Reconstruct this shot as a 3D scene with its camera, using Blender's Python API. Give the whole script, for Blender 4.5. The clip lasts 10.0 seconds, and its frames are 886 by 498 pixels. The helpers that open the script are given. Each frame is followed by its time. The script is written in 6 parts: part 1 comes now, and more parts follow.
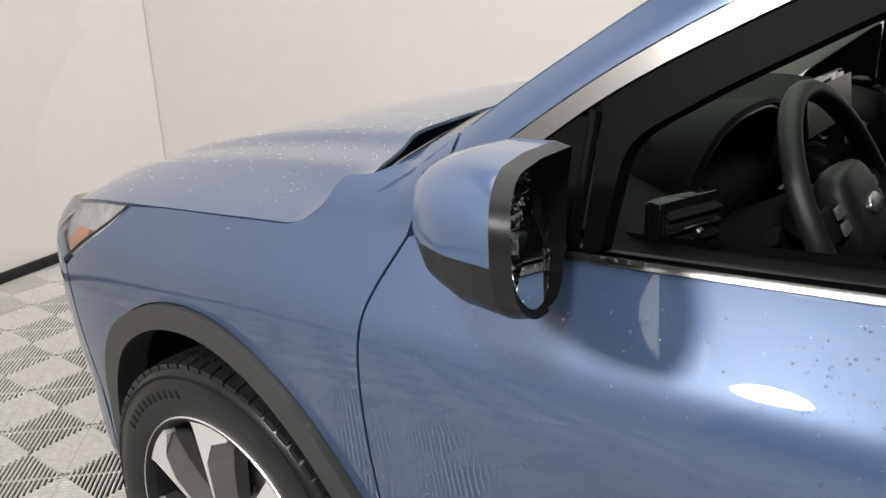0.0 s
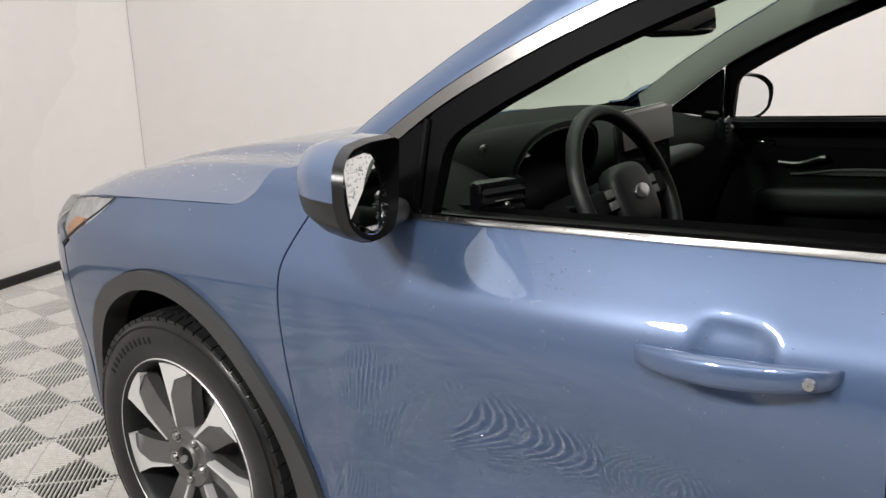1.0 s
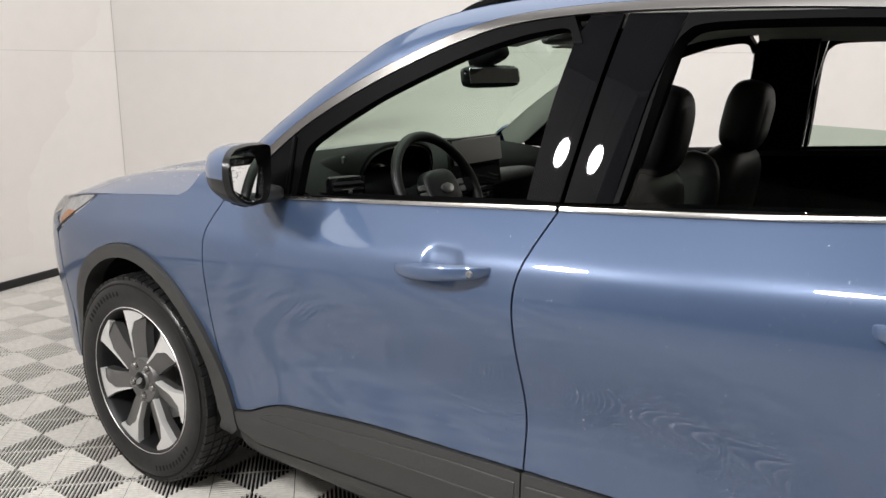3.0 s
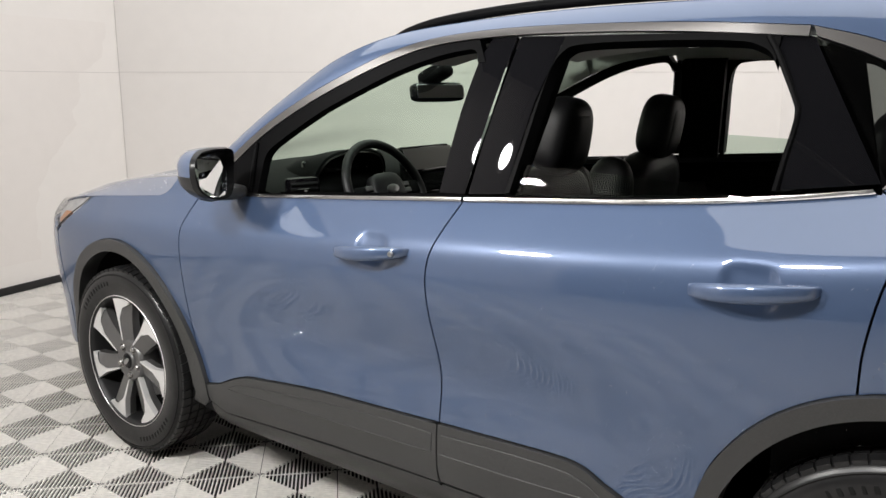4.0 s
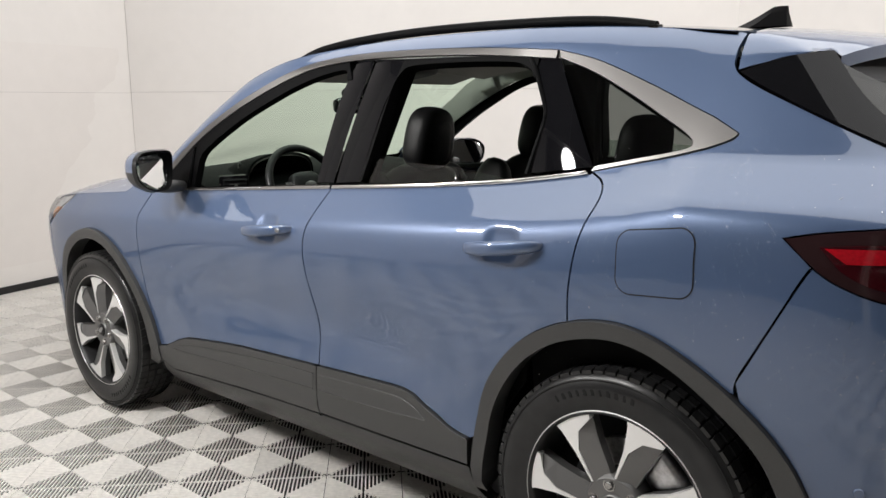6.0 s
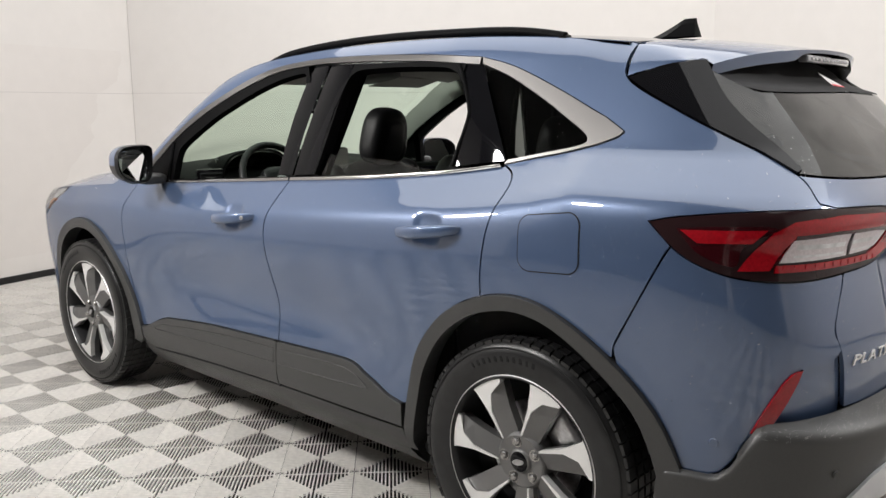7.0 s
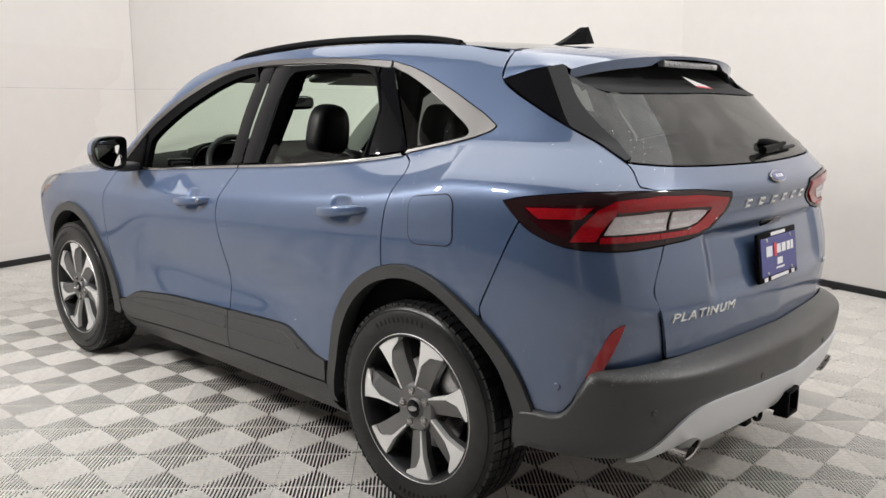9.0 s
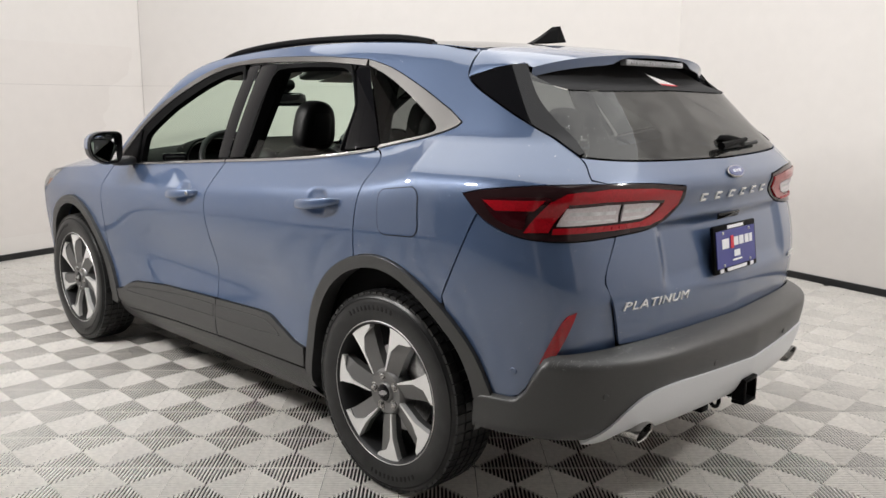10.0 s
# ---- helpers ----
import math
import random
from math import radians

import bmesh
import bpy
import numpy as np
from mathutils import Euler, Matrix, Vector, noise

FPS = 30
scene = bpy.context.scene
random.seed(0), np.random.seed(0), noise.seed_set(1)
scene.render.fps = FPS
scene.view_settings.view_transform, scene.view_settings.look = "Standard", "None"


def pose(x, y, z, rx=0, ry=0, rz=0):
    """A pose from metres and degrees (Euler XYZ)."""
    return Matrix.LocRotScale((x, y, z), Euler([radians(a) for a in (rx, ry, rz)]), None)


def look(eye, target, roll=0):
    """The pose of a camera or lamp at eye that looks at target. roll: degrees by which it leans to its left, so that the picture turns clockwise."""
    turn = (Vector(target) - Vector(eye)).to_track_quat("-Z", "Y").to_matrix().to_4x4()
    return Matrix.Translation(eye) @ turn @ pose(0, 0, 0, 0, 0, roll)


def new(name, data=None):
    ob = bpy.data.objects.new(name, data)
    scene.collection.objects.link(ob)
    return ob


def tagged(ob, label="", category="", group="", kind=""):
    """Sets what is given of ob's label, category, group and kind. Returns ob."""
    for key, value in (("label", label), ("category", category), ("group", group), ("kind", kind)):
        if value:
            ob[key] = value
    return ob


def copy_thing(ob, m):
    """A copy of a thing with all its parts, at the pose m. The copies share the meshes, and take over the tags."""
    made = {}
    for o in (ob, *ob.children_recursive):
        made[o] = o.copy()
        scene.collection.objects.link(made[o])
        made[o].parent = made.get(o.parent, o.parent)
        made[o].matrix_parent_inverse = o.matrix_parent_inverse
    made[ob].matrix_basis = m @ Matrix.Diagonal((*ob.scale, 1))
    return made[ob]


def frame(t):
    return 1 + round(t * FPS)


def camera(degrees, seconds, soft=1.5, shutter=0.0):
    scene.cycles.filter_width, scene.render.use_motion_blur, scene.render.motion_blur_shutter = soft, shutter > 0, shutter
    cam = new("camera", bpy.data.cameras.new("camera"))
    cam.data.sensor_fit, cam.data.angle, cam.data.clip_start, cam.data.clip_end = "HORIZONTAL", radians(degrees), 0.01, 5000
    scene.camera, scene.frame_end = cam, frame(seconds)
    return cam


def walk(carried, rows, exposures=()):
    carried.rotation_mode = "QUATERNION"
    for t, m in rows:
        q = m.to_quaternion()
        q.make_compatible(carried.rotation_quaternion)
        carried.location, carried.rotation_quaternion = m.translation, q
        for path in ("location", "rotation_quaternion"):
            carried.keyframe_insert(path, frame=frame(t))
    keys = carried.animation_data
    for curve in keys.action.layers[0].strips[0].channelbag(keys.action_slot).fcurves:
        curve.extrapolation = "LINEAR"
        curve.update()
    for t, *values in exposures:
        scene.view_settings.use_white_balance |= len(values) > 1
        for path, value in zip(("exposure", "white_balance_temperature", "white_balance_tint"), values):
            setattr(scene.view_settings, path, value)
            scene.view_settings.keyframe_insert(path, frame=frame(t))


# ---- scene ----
cam = camera(57.1, 10.0)
PATH = [
    (0, (0.192, 1.653, 1.417), (1.377, 0.180, 0.762), -1.75),
    (0.5, (-0.047, 1.799, 1.42), (1.133, 0.298, 0.823), -1.1),
    (1, (-0.265, 1.942, 1.438), (0.905, 0.419, 0.878), -0.8),
    (1.5, (-0.489, 2.088, 1.452), (0.674, 0.549, 0.925), -0.4),
    (2, (-0.682, 2.208, 1.46), (0.476, 0.654, 0.962), -0.0),
    (2.5, (-0.887, 2.321, 1.469), (0.268, 0.757, 0.999), 0.4),
    (2.7, (-0.967, 2.354, 1.464), (0.192, 0.79, 1.006), 0.3),
    (3.8, (-1.393, 2.553, 1.451), (-0.217, 0.989, 1.035), -0.0),
    (4, (-1.488, 2.568, 1.443), (-0.295, 1.013, 1.045), 0.0),
    (4.5, (-1.709, 2.586, 1.442), (-0.493, 1.045, 1.06), -0.1),
    (5, (-1.918, 2.611, 1.434), (-0.679, 1.084, 1.068), -0.3),
    (5.5, (-2.113, 2.661, 1.422), (-0.853, 1.149, 1.068), -0.4),
    (6.8, (-2.616, 2.72, 1.42), (-1.308, 1.249, 1.064), -0.4),
    (7, (-2.689, 2.743, 1.411), (-1.382, 1.269, 1.065), -0.1),
    (7.5, (-2.853, 2.756, 1.415), (-1.537, 1.291, 1.066), 0.0),
    (8, (-2.999, 2.775, 1.421), (-1.673, 1.32, 1.068), 0.0),
    (8.5, (-3.14, 2.787, 1.417), (-1.803, 1.341, 1.066), 0.1),
    (9, (-3.257, 2.782, 1.416), (-1.91, 1.347, 1.061), 0.2),
    (9.5, (-3.37, 2.763, 1.415), (-2.008, 1.343, 1.057), 0.2),
    (10, (-3.462, 2.751, 1.416), (-2.085, 1.346, 1.054), 0.3),
]
walk(cam, [(t, look(eye, target, roll)) for t, eye, target, roll in PATH])

# ---- world and light ----
world = bpy.data.worlds.new("world")
scene.world = world
world.use_nodes = True
world.node_tree.nodes["Background"].inputs[0].default_value = (0.9, 0.95, 1.0, 1)
world.node_tree.nodes["Background"].inputs[1].default_value = 0.02
CEILING = 4.7


def area(name, place, size_x, size_y, power, colour=(1, 1, 1), target=None):
    lamp = bpy.data.lights.new(name, "AREA")
    lamp.shape, lamp.size, lamp.size_y, lamp.energy, lamp.color = "RECTANGLE", size_x, size_y, power, colour
    ob = new(name, lamp)
    ob.matrix_world = look(place, target or (place[0], place[1] + 0.001, 0))
    return ob


area("ceiling_light", (-0.7, -0.6, CEILING - 0.03), 8.6, 5.8, 338, (0.985, 0.978, 0.975))

# ---- materials ----
MATS = {}


def mat(name, colour, rough=0.5, metal=0.0, coat=0.0, coat_ior=1.5, grain=0.0, grain_size=60.0, bump=0.0, bump_size=200.0, patch=0.0, patch_size=3.0, emit=0.0, ior=1.5, spread=0.0, coat_rough=0.03):
    """A surface: grain and patch vary its colour at a small and a large scale, bump gives fine relief, spread varies it from piece to piece."""
    m = bpy.data.materials.new(name)
    m.use_nodes = True
    nt = m.node_tree
    b = nt.nodes["Principled BSDF"]
    b.inputs["Base Color"].default_value = (*colour, 1)
    b.inputs["Roughness"].default_value, b.inputs["Metallic"].default_value, b.inputs["IOR"].default_value = rough, metal, ior
    b.inputs["Coat Weight"].default_value, b.inputs["Coat Roughness"].default_value = coat, coat_rough
    b.inputs["Coat IOR"].default_value = coat_ior
    if emit:
        b.inputs["Emission Color"].default_value, b.inputs["Emission Strength"].default_value = (*colour, 1), emit
    where = nt.nodes.new("ShaderNodeTexCoord").outputs["Object"]
    factor = None
    for amount, size in ((grain, grain_size), (patch, patch_size)):
        if amount:
            n = nt.nodes.new("ShaderNodeTexNoise")
            n.inputs["Scale"].default_value, n.inputs["Detail"].default_value = size, 5
            nt.links.new(where, n.inputs["Vector"])
            r = nt.nodes.new("ShaderNodeMapRange")
            r.inputs["From Min"].default_value, r.inputs["From Max"].default_value = 0.3, 0.7
            r.inputs["To Min"].default_value, r.inputs["To Max"].default_value = 1 - amount, 1 + amount
            nt.links.new(n.outputs["Fac"], r.inputs["Value"])
            factor = times(nt, factor, r.outputs["Result"])
    if spread:
        r = nt.nodes.new("ShaderNodeMapRange")
        r.inputs["To Min"].default_value, r.inputs["To Max"].default_value = 1 - spread, 1 + spread
        nt.links.new(nt.nodes.new("ShaderNodeObjectInfo").outputs["Random"], r.inputs["Value"])
        factor = times(nt, factor, r.outputs["Result"])
    if factor:
        mix = nt.nodes.new("ShaderNodeVectorMath")
        mix.operation = "SCALE"
        mix.inputs[0].default_value = colour
        nt.links.new(factor, mix.inputs["Scale"])
        nt.links.new(mix.outputs["Vector"], b.inputs["Base Color"])
    if bump:
        n = nt.nodes.new("ShaderNodeTexNoise")
        n.inputs["Scale"].default_value, n.inputs["Detail"].default_value = bump_size, 3
        nt.links.new(where, n.inputs["Vector"])
        k = nt.nodes.new("ShaderNodeBump")
        k.inputs["Strength"].default_value, k.inputs["Distance"].default_value = bump, 0.002
        nt.links.new(n.outputs["Fac"], k.inputs["Height"])
        nt.links.new(k.outputs["Normal"], b.inputs["Normal"])
    MATS[name] = m
    return m


def times(nt, a, b):
    if a is None:
        return b
    n = nt.nodes.new("ShaderNodeMath")
    n.operation = "MULTIPLY"
    nt.links.new(a, n.inputs[0])
    nt.links.new(b, n.inputs[1])
    return n.outputs[0]


def pane(name, tint, gloss=1.0, film=0.0):
    """Thin glass: lets light straight through with a tint and mirrors at grazing angles."""
    m = bpy.data.materials.new(name)
    m.use_nodes = True
    nt = m.node_tree
    nt.nodes.clear()
    clear, shine = nt.nodes.new("ShaderNodeBsdfTransparent"), nt.nodes.new("ShaderNodeBsdfGlossy")
    clear.inputs["Color"].default_value, shine.inputs["Roughness"].default_value = (*tint, 1), 0.0
    facing, mix, out = nt.nodes.new("ShaderNodeLayerWeight"), nt.nodes.new("ShaderNodeMixShader"), nt.nodes.new("ShaderNodeOutputMaterial")
    facing.inputs["Blend"].default_value = 0.5
    power, scale = nt.nodes.new("ShaderNodeMath"), nt.nodes.new("ShaderNodeMath")
    power.operation, power.inputs[1].default_value = "POWER", 5.0
    scale.operation, scale.inputs[1].default_value, scale.inputs[2].default_value = "MULTIPLY_ADD", 0.9, 0.05 * gloss
    nt.links.new(facing.outputs["Facing"], power.inputs[0])
    nt.links.new(power.outputs[0], scale.inputs[0])
    # film: how much pale grey is mixed over the glass in noise blotches
    if film:
        n, r, blotch, top_mix = nt.nodes.new("ShaderNodeTexNoise"), nt.nodes.new("ShaderNodeMapRange"), nt.nodes.new("ShaderNodeBsdfDiffuse"), nt.nodes.new("ShaderNodeMixShader")
        n.inputs["Scale"].default_value, n.inputs["Detail"].default_value, n.inputs["Distortion"].default_value = 9.0, 4, 0.6
        nt.links.new(nt.nodes.new("ShaderNodeTexCoord").outputs["Object"], n.inputs["Vector"])
        r.inputs["From Min"].default_value, r.inputs["From Max"].default_value = 0.47, 0.53
        r.inputs["To Min"].default_value, r.inputs["To Max"].default_value = film * 0.35, film
        nt.links.new(n.outputs["Fac"], r.inputs["Value"])
        blotch.inputs["Color"].default_value = (0.45, 0.45, 0.42, 1)
        nt.links.new(r.outputs["Result"], top_mix.inputs[0])
        nt.links.new(clear.outputs[0], top_mix.inputs[1])
        nt.links.new(blotch.outputs[0], top_mix.inputs[2])
        clear = top_mix
    nt.links.new(scale.outputs[0], mix.inputs[0])
    nt.links.new(clear.outputs[0], mix.inputs[1])
    nt.links.new(shine.outputs[0], mix.inputs[2])
    nt.links.new(mix.outputs[0], out.inputs[0])
    MATS[name] = m
    return m


mat("paint", (0.062, 0.100, 0.190), rough=0.38, metal=0.28, coat=1.0, coat_ior=1.66, grain=0.06, grain_size=1400, patch=0.012, patch_size=2.0, coat_rough=0.015)
mat("cladding", (0.042, 0.0418, 0.0415), rough=0.36, ior=1.52, grain=0.12, grain_size=300, bump=0.25, bump_size=900)
mat("cladding_pattern", (0.05, 0.0498, 0.0495), rough=0.42, ior=1.43, grain=0.3, grain_size=420, bump=0.6, bump_size=420)
mat("gloss_black", (0.005, 0.005, 0.006), rough=0.03, ior=1.33, grain=0.1, grain_size=200)
mat("satin_black", (0.003, 0.003, 0.0033), rough=0.5, ior=1.13, grain=0.15, grain_size=250, bump=0.1)
mat("mirror_black", (0.010, 0.010, 0.0105), rough=0.3, ior=1.42, grain=0.1, grain_size=250)
mat("seal", (0.008, 0.008, 0.008), rough=0.6)
# near-black: the shade in gaps, housings and hollows is put into this colour
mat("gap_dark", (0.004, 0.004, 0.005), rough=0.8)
mat("chrome", (0.42, 0.41, 0.40), rough=0.2, metal=1.0, grain=0.04, grain_size=500)
mat("satin_chrome", (0.19, 0.183, 0.178), rough=0.33, metal=1.0, grain=0.05, grain_size=700)
mat("bright_alloy", (0.84, 0.83, 0.82), rough=0.38, metal=0.45, grain=0.06, grain_size=800)
mat("grey_alloy", (0.17, 0.168, 0.166), rough=0.42, metal=0.7, coat=0.3, grain=0.06, grain_size=700)
mat("dark_alloy", (0.02, 0.02, 0.021), rough=0.45, metal=0.3)
mat("rubber", (0.015, 0.015, 0.0155), rough=0.3, ior=1.42, grain=0.3, grain_size=25, bump=0.15, bump_size=300)
mat("rubber_mark", (0.007, 0.007, 0.0072), rough=0.6, ior=1.33)
mat("steel", (0.50, 0.50, 0.51), rough=0.3, metal=1.0, grain=0.2, grain_size=90)
mat("silver_plastic", (0.66, 0.67, 0.69), rough=0.36, metal=0.25, grain=0.06, grain_size=500, bump=0.08)
mat("mirror_glass", (0.86, 0.87, 0.88), rough=0.01, metal=1.0)
mat("red_lens", (0.31, 0.004, 0.010), rough=0.12, coat=0.5, ior=1.35, grain=0.2, grain_size=150)
mat("dark_red_lens", (0.03, 0.002, 0.004), rough=0.1, ior=1.4, coat=0.4)
mat("smoked_lens", (0.020, 0.009, 0.010), rough=0.12, ior=1.4)
mat("clear_lens", (0.58, 0.53, 0.545), rough=0.3, metal=0.2, coat=0.6, grain=0.12, grain_size=160, bump=0.15, bump_size=90)
mat("amber_lens", (0.78, 0.34, 0.15), rough=0.15, coat=1.0)
mat("lamp_inside", (0.60, 0.60, 0.61), rough=0.3, coat=1.0, grain=0.25, grain_size=30)
mat("leather", (0.008, 0.008, 0.009), rough=0.46, ior=1.4, grain=0.2, grain_size=120, bump=0.3, bump_size=350)
mat("stitch_leather", (0.016, 0.016, 0.017), rough=0.5, grain=0.2, grain_size=200, bump=0.3, bump_size=500)
mat("dash_plastic", (0.006, 0.0063, 0.0066), rough=0.75, ior=1.22, grain=0.15, grain_size=200, bump=0.25, bump_size=600)
mat("grey_trim", (0.10, 0.10, 0.10), rough=0.5, grain=0.12, grain_size=120)
mat("headliner", (0.56, 0.56, 0.53), rough=0.9, grain=0.08, grain_size=500)
mat("screen_dark", (0.02, 0.02, 0.021), rough=0.06, coat=0.6)
mat("screen_film", (0.085, 0.078, 0.072), rough=0.35)
mat("carpet", (0.012, 0.012, 0.012), rough=0.95)
mat("badge_blue", (0.02, 0.05, 0.22), rough=0.2, coat=1.0)
mat("plate_blue", (0.018, 0.024, 0.21), rough=0.35, coat=0.4)
mat("plate_white", (0.75, 0.75, 0.78), rough=0.4)
mat("plate_red", (0.6, 0.03, 0.05), rough=0.4)
mat("paper", (0.75, 0.73, 0.72), rough=0.7)
mat("wall_paint", (0.80, 0.765, 0.735), rough=0.6, grain=0.012, grain_size=9, patch=0.02, patch_size=0.6, bump=0.12, bump_size=120)
mat("wall_patch", (0.775, 0.735, 0.705), rough=0.62, grain=0.012, grain_size=9, patch=0.02, patch_size=0.9, bump=0.12, bump_size=120)
mat("seam_line", (0.55, 0.52, 0.50), rough=0.7)
mat("baseboard_black", (0.012, 0.012, 0.013), rough=0.5, grain=0.2, grain_size=30)
mat("tile_plastic", (0.82, 0.79, 0.745), rough=0.42, grain=0.10, grain_size=45, patch=0.10, patch_size=1.4, spread=0.06)
mat("slab", (0.012, 0.0115, 0.011), rough=0.9, grain=0.3, grain_size=12)
mat("ceiling_paint", (0.2, 0.2, 0.2), rough=0.8, grain=0.02, grain_size=8)
mat("dark_room", (0.30, 0.295, 0.29), rough=0.9, grain=0.2, grain_size=3)
mat("lamp_glow", (1.0, 0.98, 0.955), emit=260.0)
mat("led_white", (0.34, 0.34, 0.355), rough=0.15, coat=1.0)
pane("windscreen_glass", (0.74, 0.88, 0.76))
pane("door_glass", (0.62, 0.72, 0.64), 1.05)
pane("privacy_glass", (0.17, 0.185, 0.175), 1.05)
pane("marked_glass", (0.13, 0.14, 0.135), 1.1, film=0.085)
pane("lens_cover", (0.75, 0.75, 0.75))
pane("water", (0.86, 0.88, 0.90), 5.0)


def spline(pts):
    """A smooth curve through the points (a, b, ...), by its first number (natural cubic); straight beyond its ends."""
    p = np.array(pts, float)
    a, v = p[:, 0], p[:, 1:]
    if a[0] > a[-1]:
        a, v = a[::-1], v[::-1]
    n, h = len(a), np.diff(a)
    m = np.zeros((n, v.shape[1]))
    if n > 2:
        k, r = np.eye(n), np.zeros((n, v.shape[1]))
        for i in range(1, n - 1):
            k[i, i - 1:i + 2] = h[i - 1], 2 * (h[i - 1] + h[i]), h[i]
            r[i] = 6 * ((v[i + 1] - v[i]) / h[i] - (v[i] - v[i - 1]) / h[i - 1])
        m = np.linalg.solve(k, r)
    a, h, v, m = a.tolist(), h.tolist(), v.tolist(), m.tolist()
    wide = len(v[0])

    def at(q):
        lo, hi = 0, n - 2
        while lo < hi:
            mid = (lo + hi + 1) // 2
            lo, hi = (mid, hi) if q >= a[mid] else (lo, mid - 1)
        i, out, g = lo, [], h[lo]
        c = min(max(q, a[0]), a[-1])
        s, u = c - a[i], a[i + 1] - c
        for j in range(wide):
            v0, v1, m0, m1 = v[i][j], v[i + 1][j], m[i][j], m[i + 1][j]
            y = (m0 * u ** 3 + m1 * s ** 3) / (6 * g) + (v0 / g - m0 * g / 6) * u + (v1 / g - m1 * g / 6) * s
            if q != c:
                d = -m0 * u * u / (2 * g) + m1 * s * s / (2 * g) + (v1 - v0) / g - (m1 - m0) * g / 6
                y += d * (q - c)
            out.append(y)
        return out[0] if wide == 1 else out
    return at


# The body's shape. Front is +x, the driver's side +y.
BELT = spline([(2.3, 0.93), (1.9, 0.98), (1.6, 1.02), (1.2, 1.055), (0.71, 1.075), (0.18, 1.108), (-0.24, 1.138), (-0.8, 1.18), (-1.22, 1.235), (-1.45, 1.285), (-1.6, 1.325)])
PLAN = spline([(1.6, 0.898), (1.2, 0.908), (0.5, 0.913), (-0.2, 0.918), (-0.9, 0.925), (-1.4, 0.93), (-1.5, 0.93), (-1.7, 0.928)])
DROP = spline([(1.6, 0.07), (0.9, 0.083), (-0.2, 0.088), (-0.8, 0.1), (-1.2, 0.135), (-1.5, 0.175), (-1.7, 0.19)])
SHOULDER = spline([(-0.02, 1.04), (0.0, 1.0), (0.15, 0.70), (0.3, 0.40), (0.38, 0.245), (0.44, 0.155), (0.52, 0.085), (0.65, 0.03), (0.8, 0.004), (0.92, 0.0), (1.0, 0.0)])
LOWER = spline([(0.18, 0.16), (0.26, 0.07), (0.33, 0.038), (0.42, 0.034), (0.50, 0.034), (0.56, 0.03), (0.64, 0.022), (0.74, 0.012), (0.85, 0.004), (0.95, 0.0), (1.05, 0.0)])
SCOOP = spline([(0.40, 0.0), (0.46, 0.001), (0.52, 0.009), (0.57, 0.019), (0.63, 0.030), (0.69, 0.030), (0.76, 0.020), (0.83, 0.008), (0.90, 0.001), (0.95, 0.0)])
ROOFEDGE = spline([(1.25, 0.945), (1.1, 1.04), (0.9, 1.172), (0.8, 1.249), (0.7, 1.318), (0.6, 1.383), (0.5, 1.442), (0.4, 1.502), (0.3, 1.546), (0.2, 1.577), (0.0, 1.608), (-0.3, 1.628), (-0.8, 1.635), (-1.2, 1.622), (-1.53, 1.59), (-1.7, 1.57)])
REAR = spline([(0.0, -1.5, 1.0), (0.25, -1.748, 0.99), (0.45, -1.945, 0.95), (0.60, -2.07, 0.865), (0.72, -2.132, 0.76), (0.85, -2.17, 0.63), (1.1, -2.205, 0.36), (1.45, -2.225, 0.0)])
NOSE = spline([(0.0, 1.5, 1.0), (0.25, 1.748, 0.99), (0.45, 1.942, 0.955), (0.60, 2.07, 0.87), (0.75, 2.155, 0.735), (0.95, 2.21, 0.51), (1.2, 2.235, 0.25), (1.45, 2.24, 0.0)])
REARX = spline([(0.2, -2.12), (0.45, -2.2), (0.65, -2.225), (0.85, -2.235), (1.0, -2.2), (1.08, -2.19), (1.15, -2.205), (1.19, -2.18), (1.25, -2.13), (1.4, -1.98), (1.55, -1.835), (1.65, -1.74)])
FRONTX = spline([(0.2, 2.14), (0.4, 2.2), (0.6, 2.245), (0.8, 2.225), (0.9, 2.18), (0.97, 2.1), (1.05, 1.96), (1.1, 1.85)])


def ease(t):
    t = min(max(t, 0.0), 1.0)
    return t * t * (3 - 2 * t)


def half_width(x, z):
    """Half the body's width at a place along it and a height."""
    b = BELT(x)
    y = PLAN(x) - LOWER(min(z, 1.05))
    if 0.40 < z < 0.95 and -0.98 < x < 0.9:
        y -= SCOOP(z) * ease((0.90 - x) / 0.65) * ease((x + 0.99) / 0.6)
    if z < b:
        q = (b - z) / 0.27
        for cx, cz in ((0.045, 0.982), (-1.005, 1.035)):
            d = abs((x - cx) / 0.054) ** 4 + abs((z - cz) / 0.044) ** 3
            if d < 3:
                y -= 0.009 * math.exp(-d ** 1.7)
        return y - DROP(x) * (SHOULDER(q) if q < 0.92 else 0.0)
    lean = 0.36 + 0.16 * min(max((-0.9 - x) / 0.6, 0), 1) - 0.14 * ease((x + 0.15) / 0.75)
    return y - DROP(x) - lean * (z - b) - 7 * max(0.0, z - max(ROOFEDGE(x), b + 0.06) + 0.06) ** 2


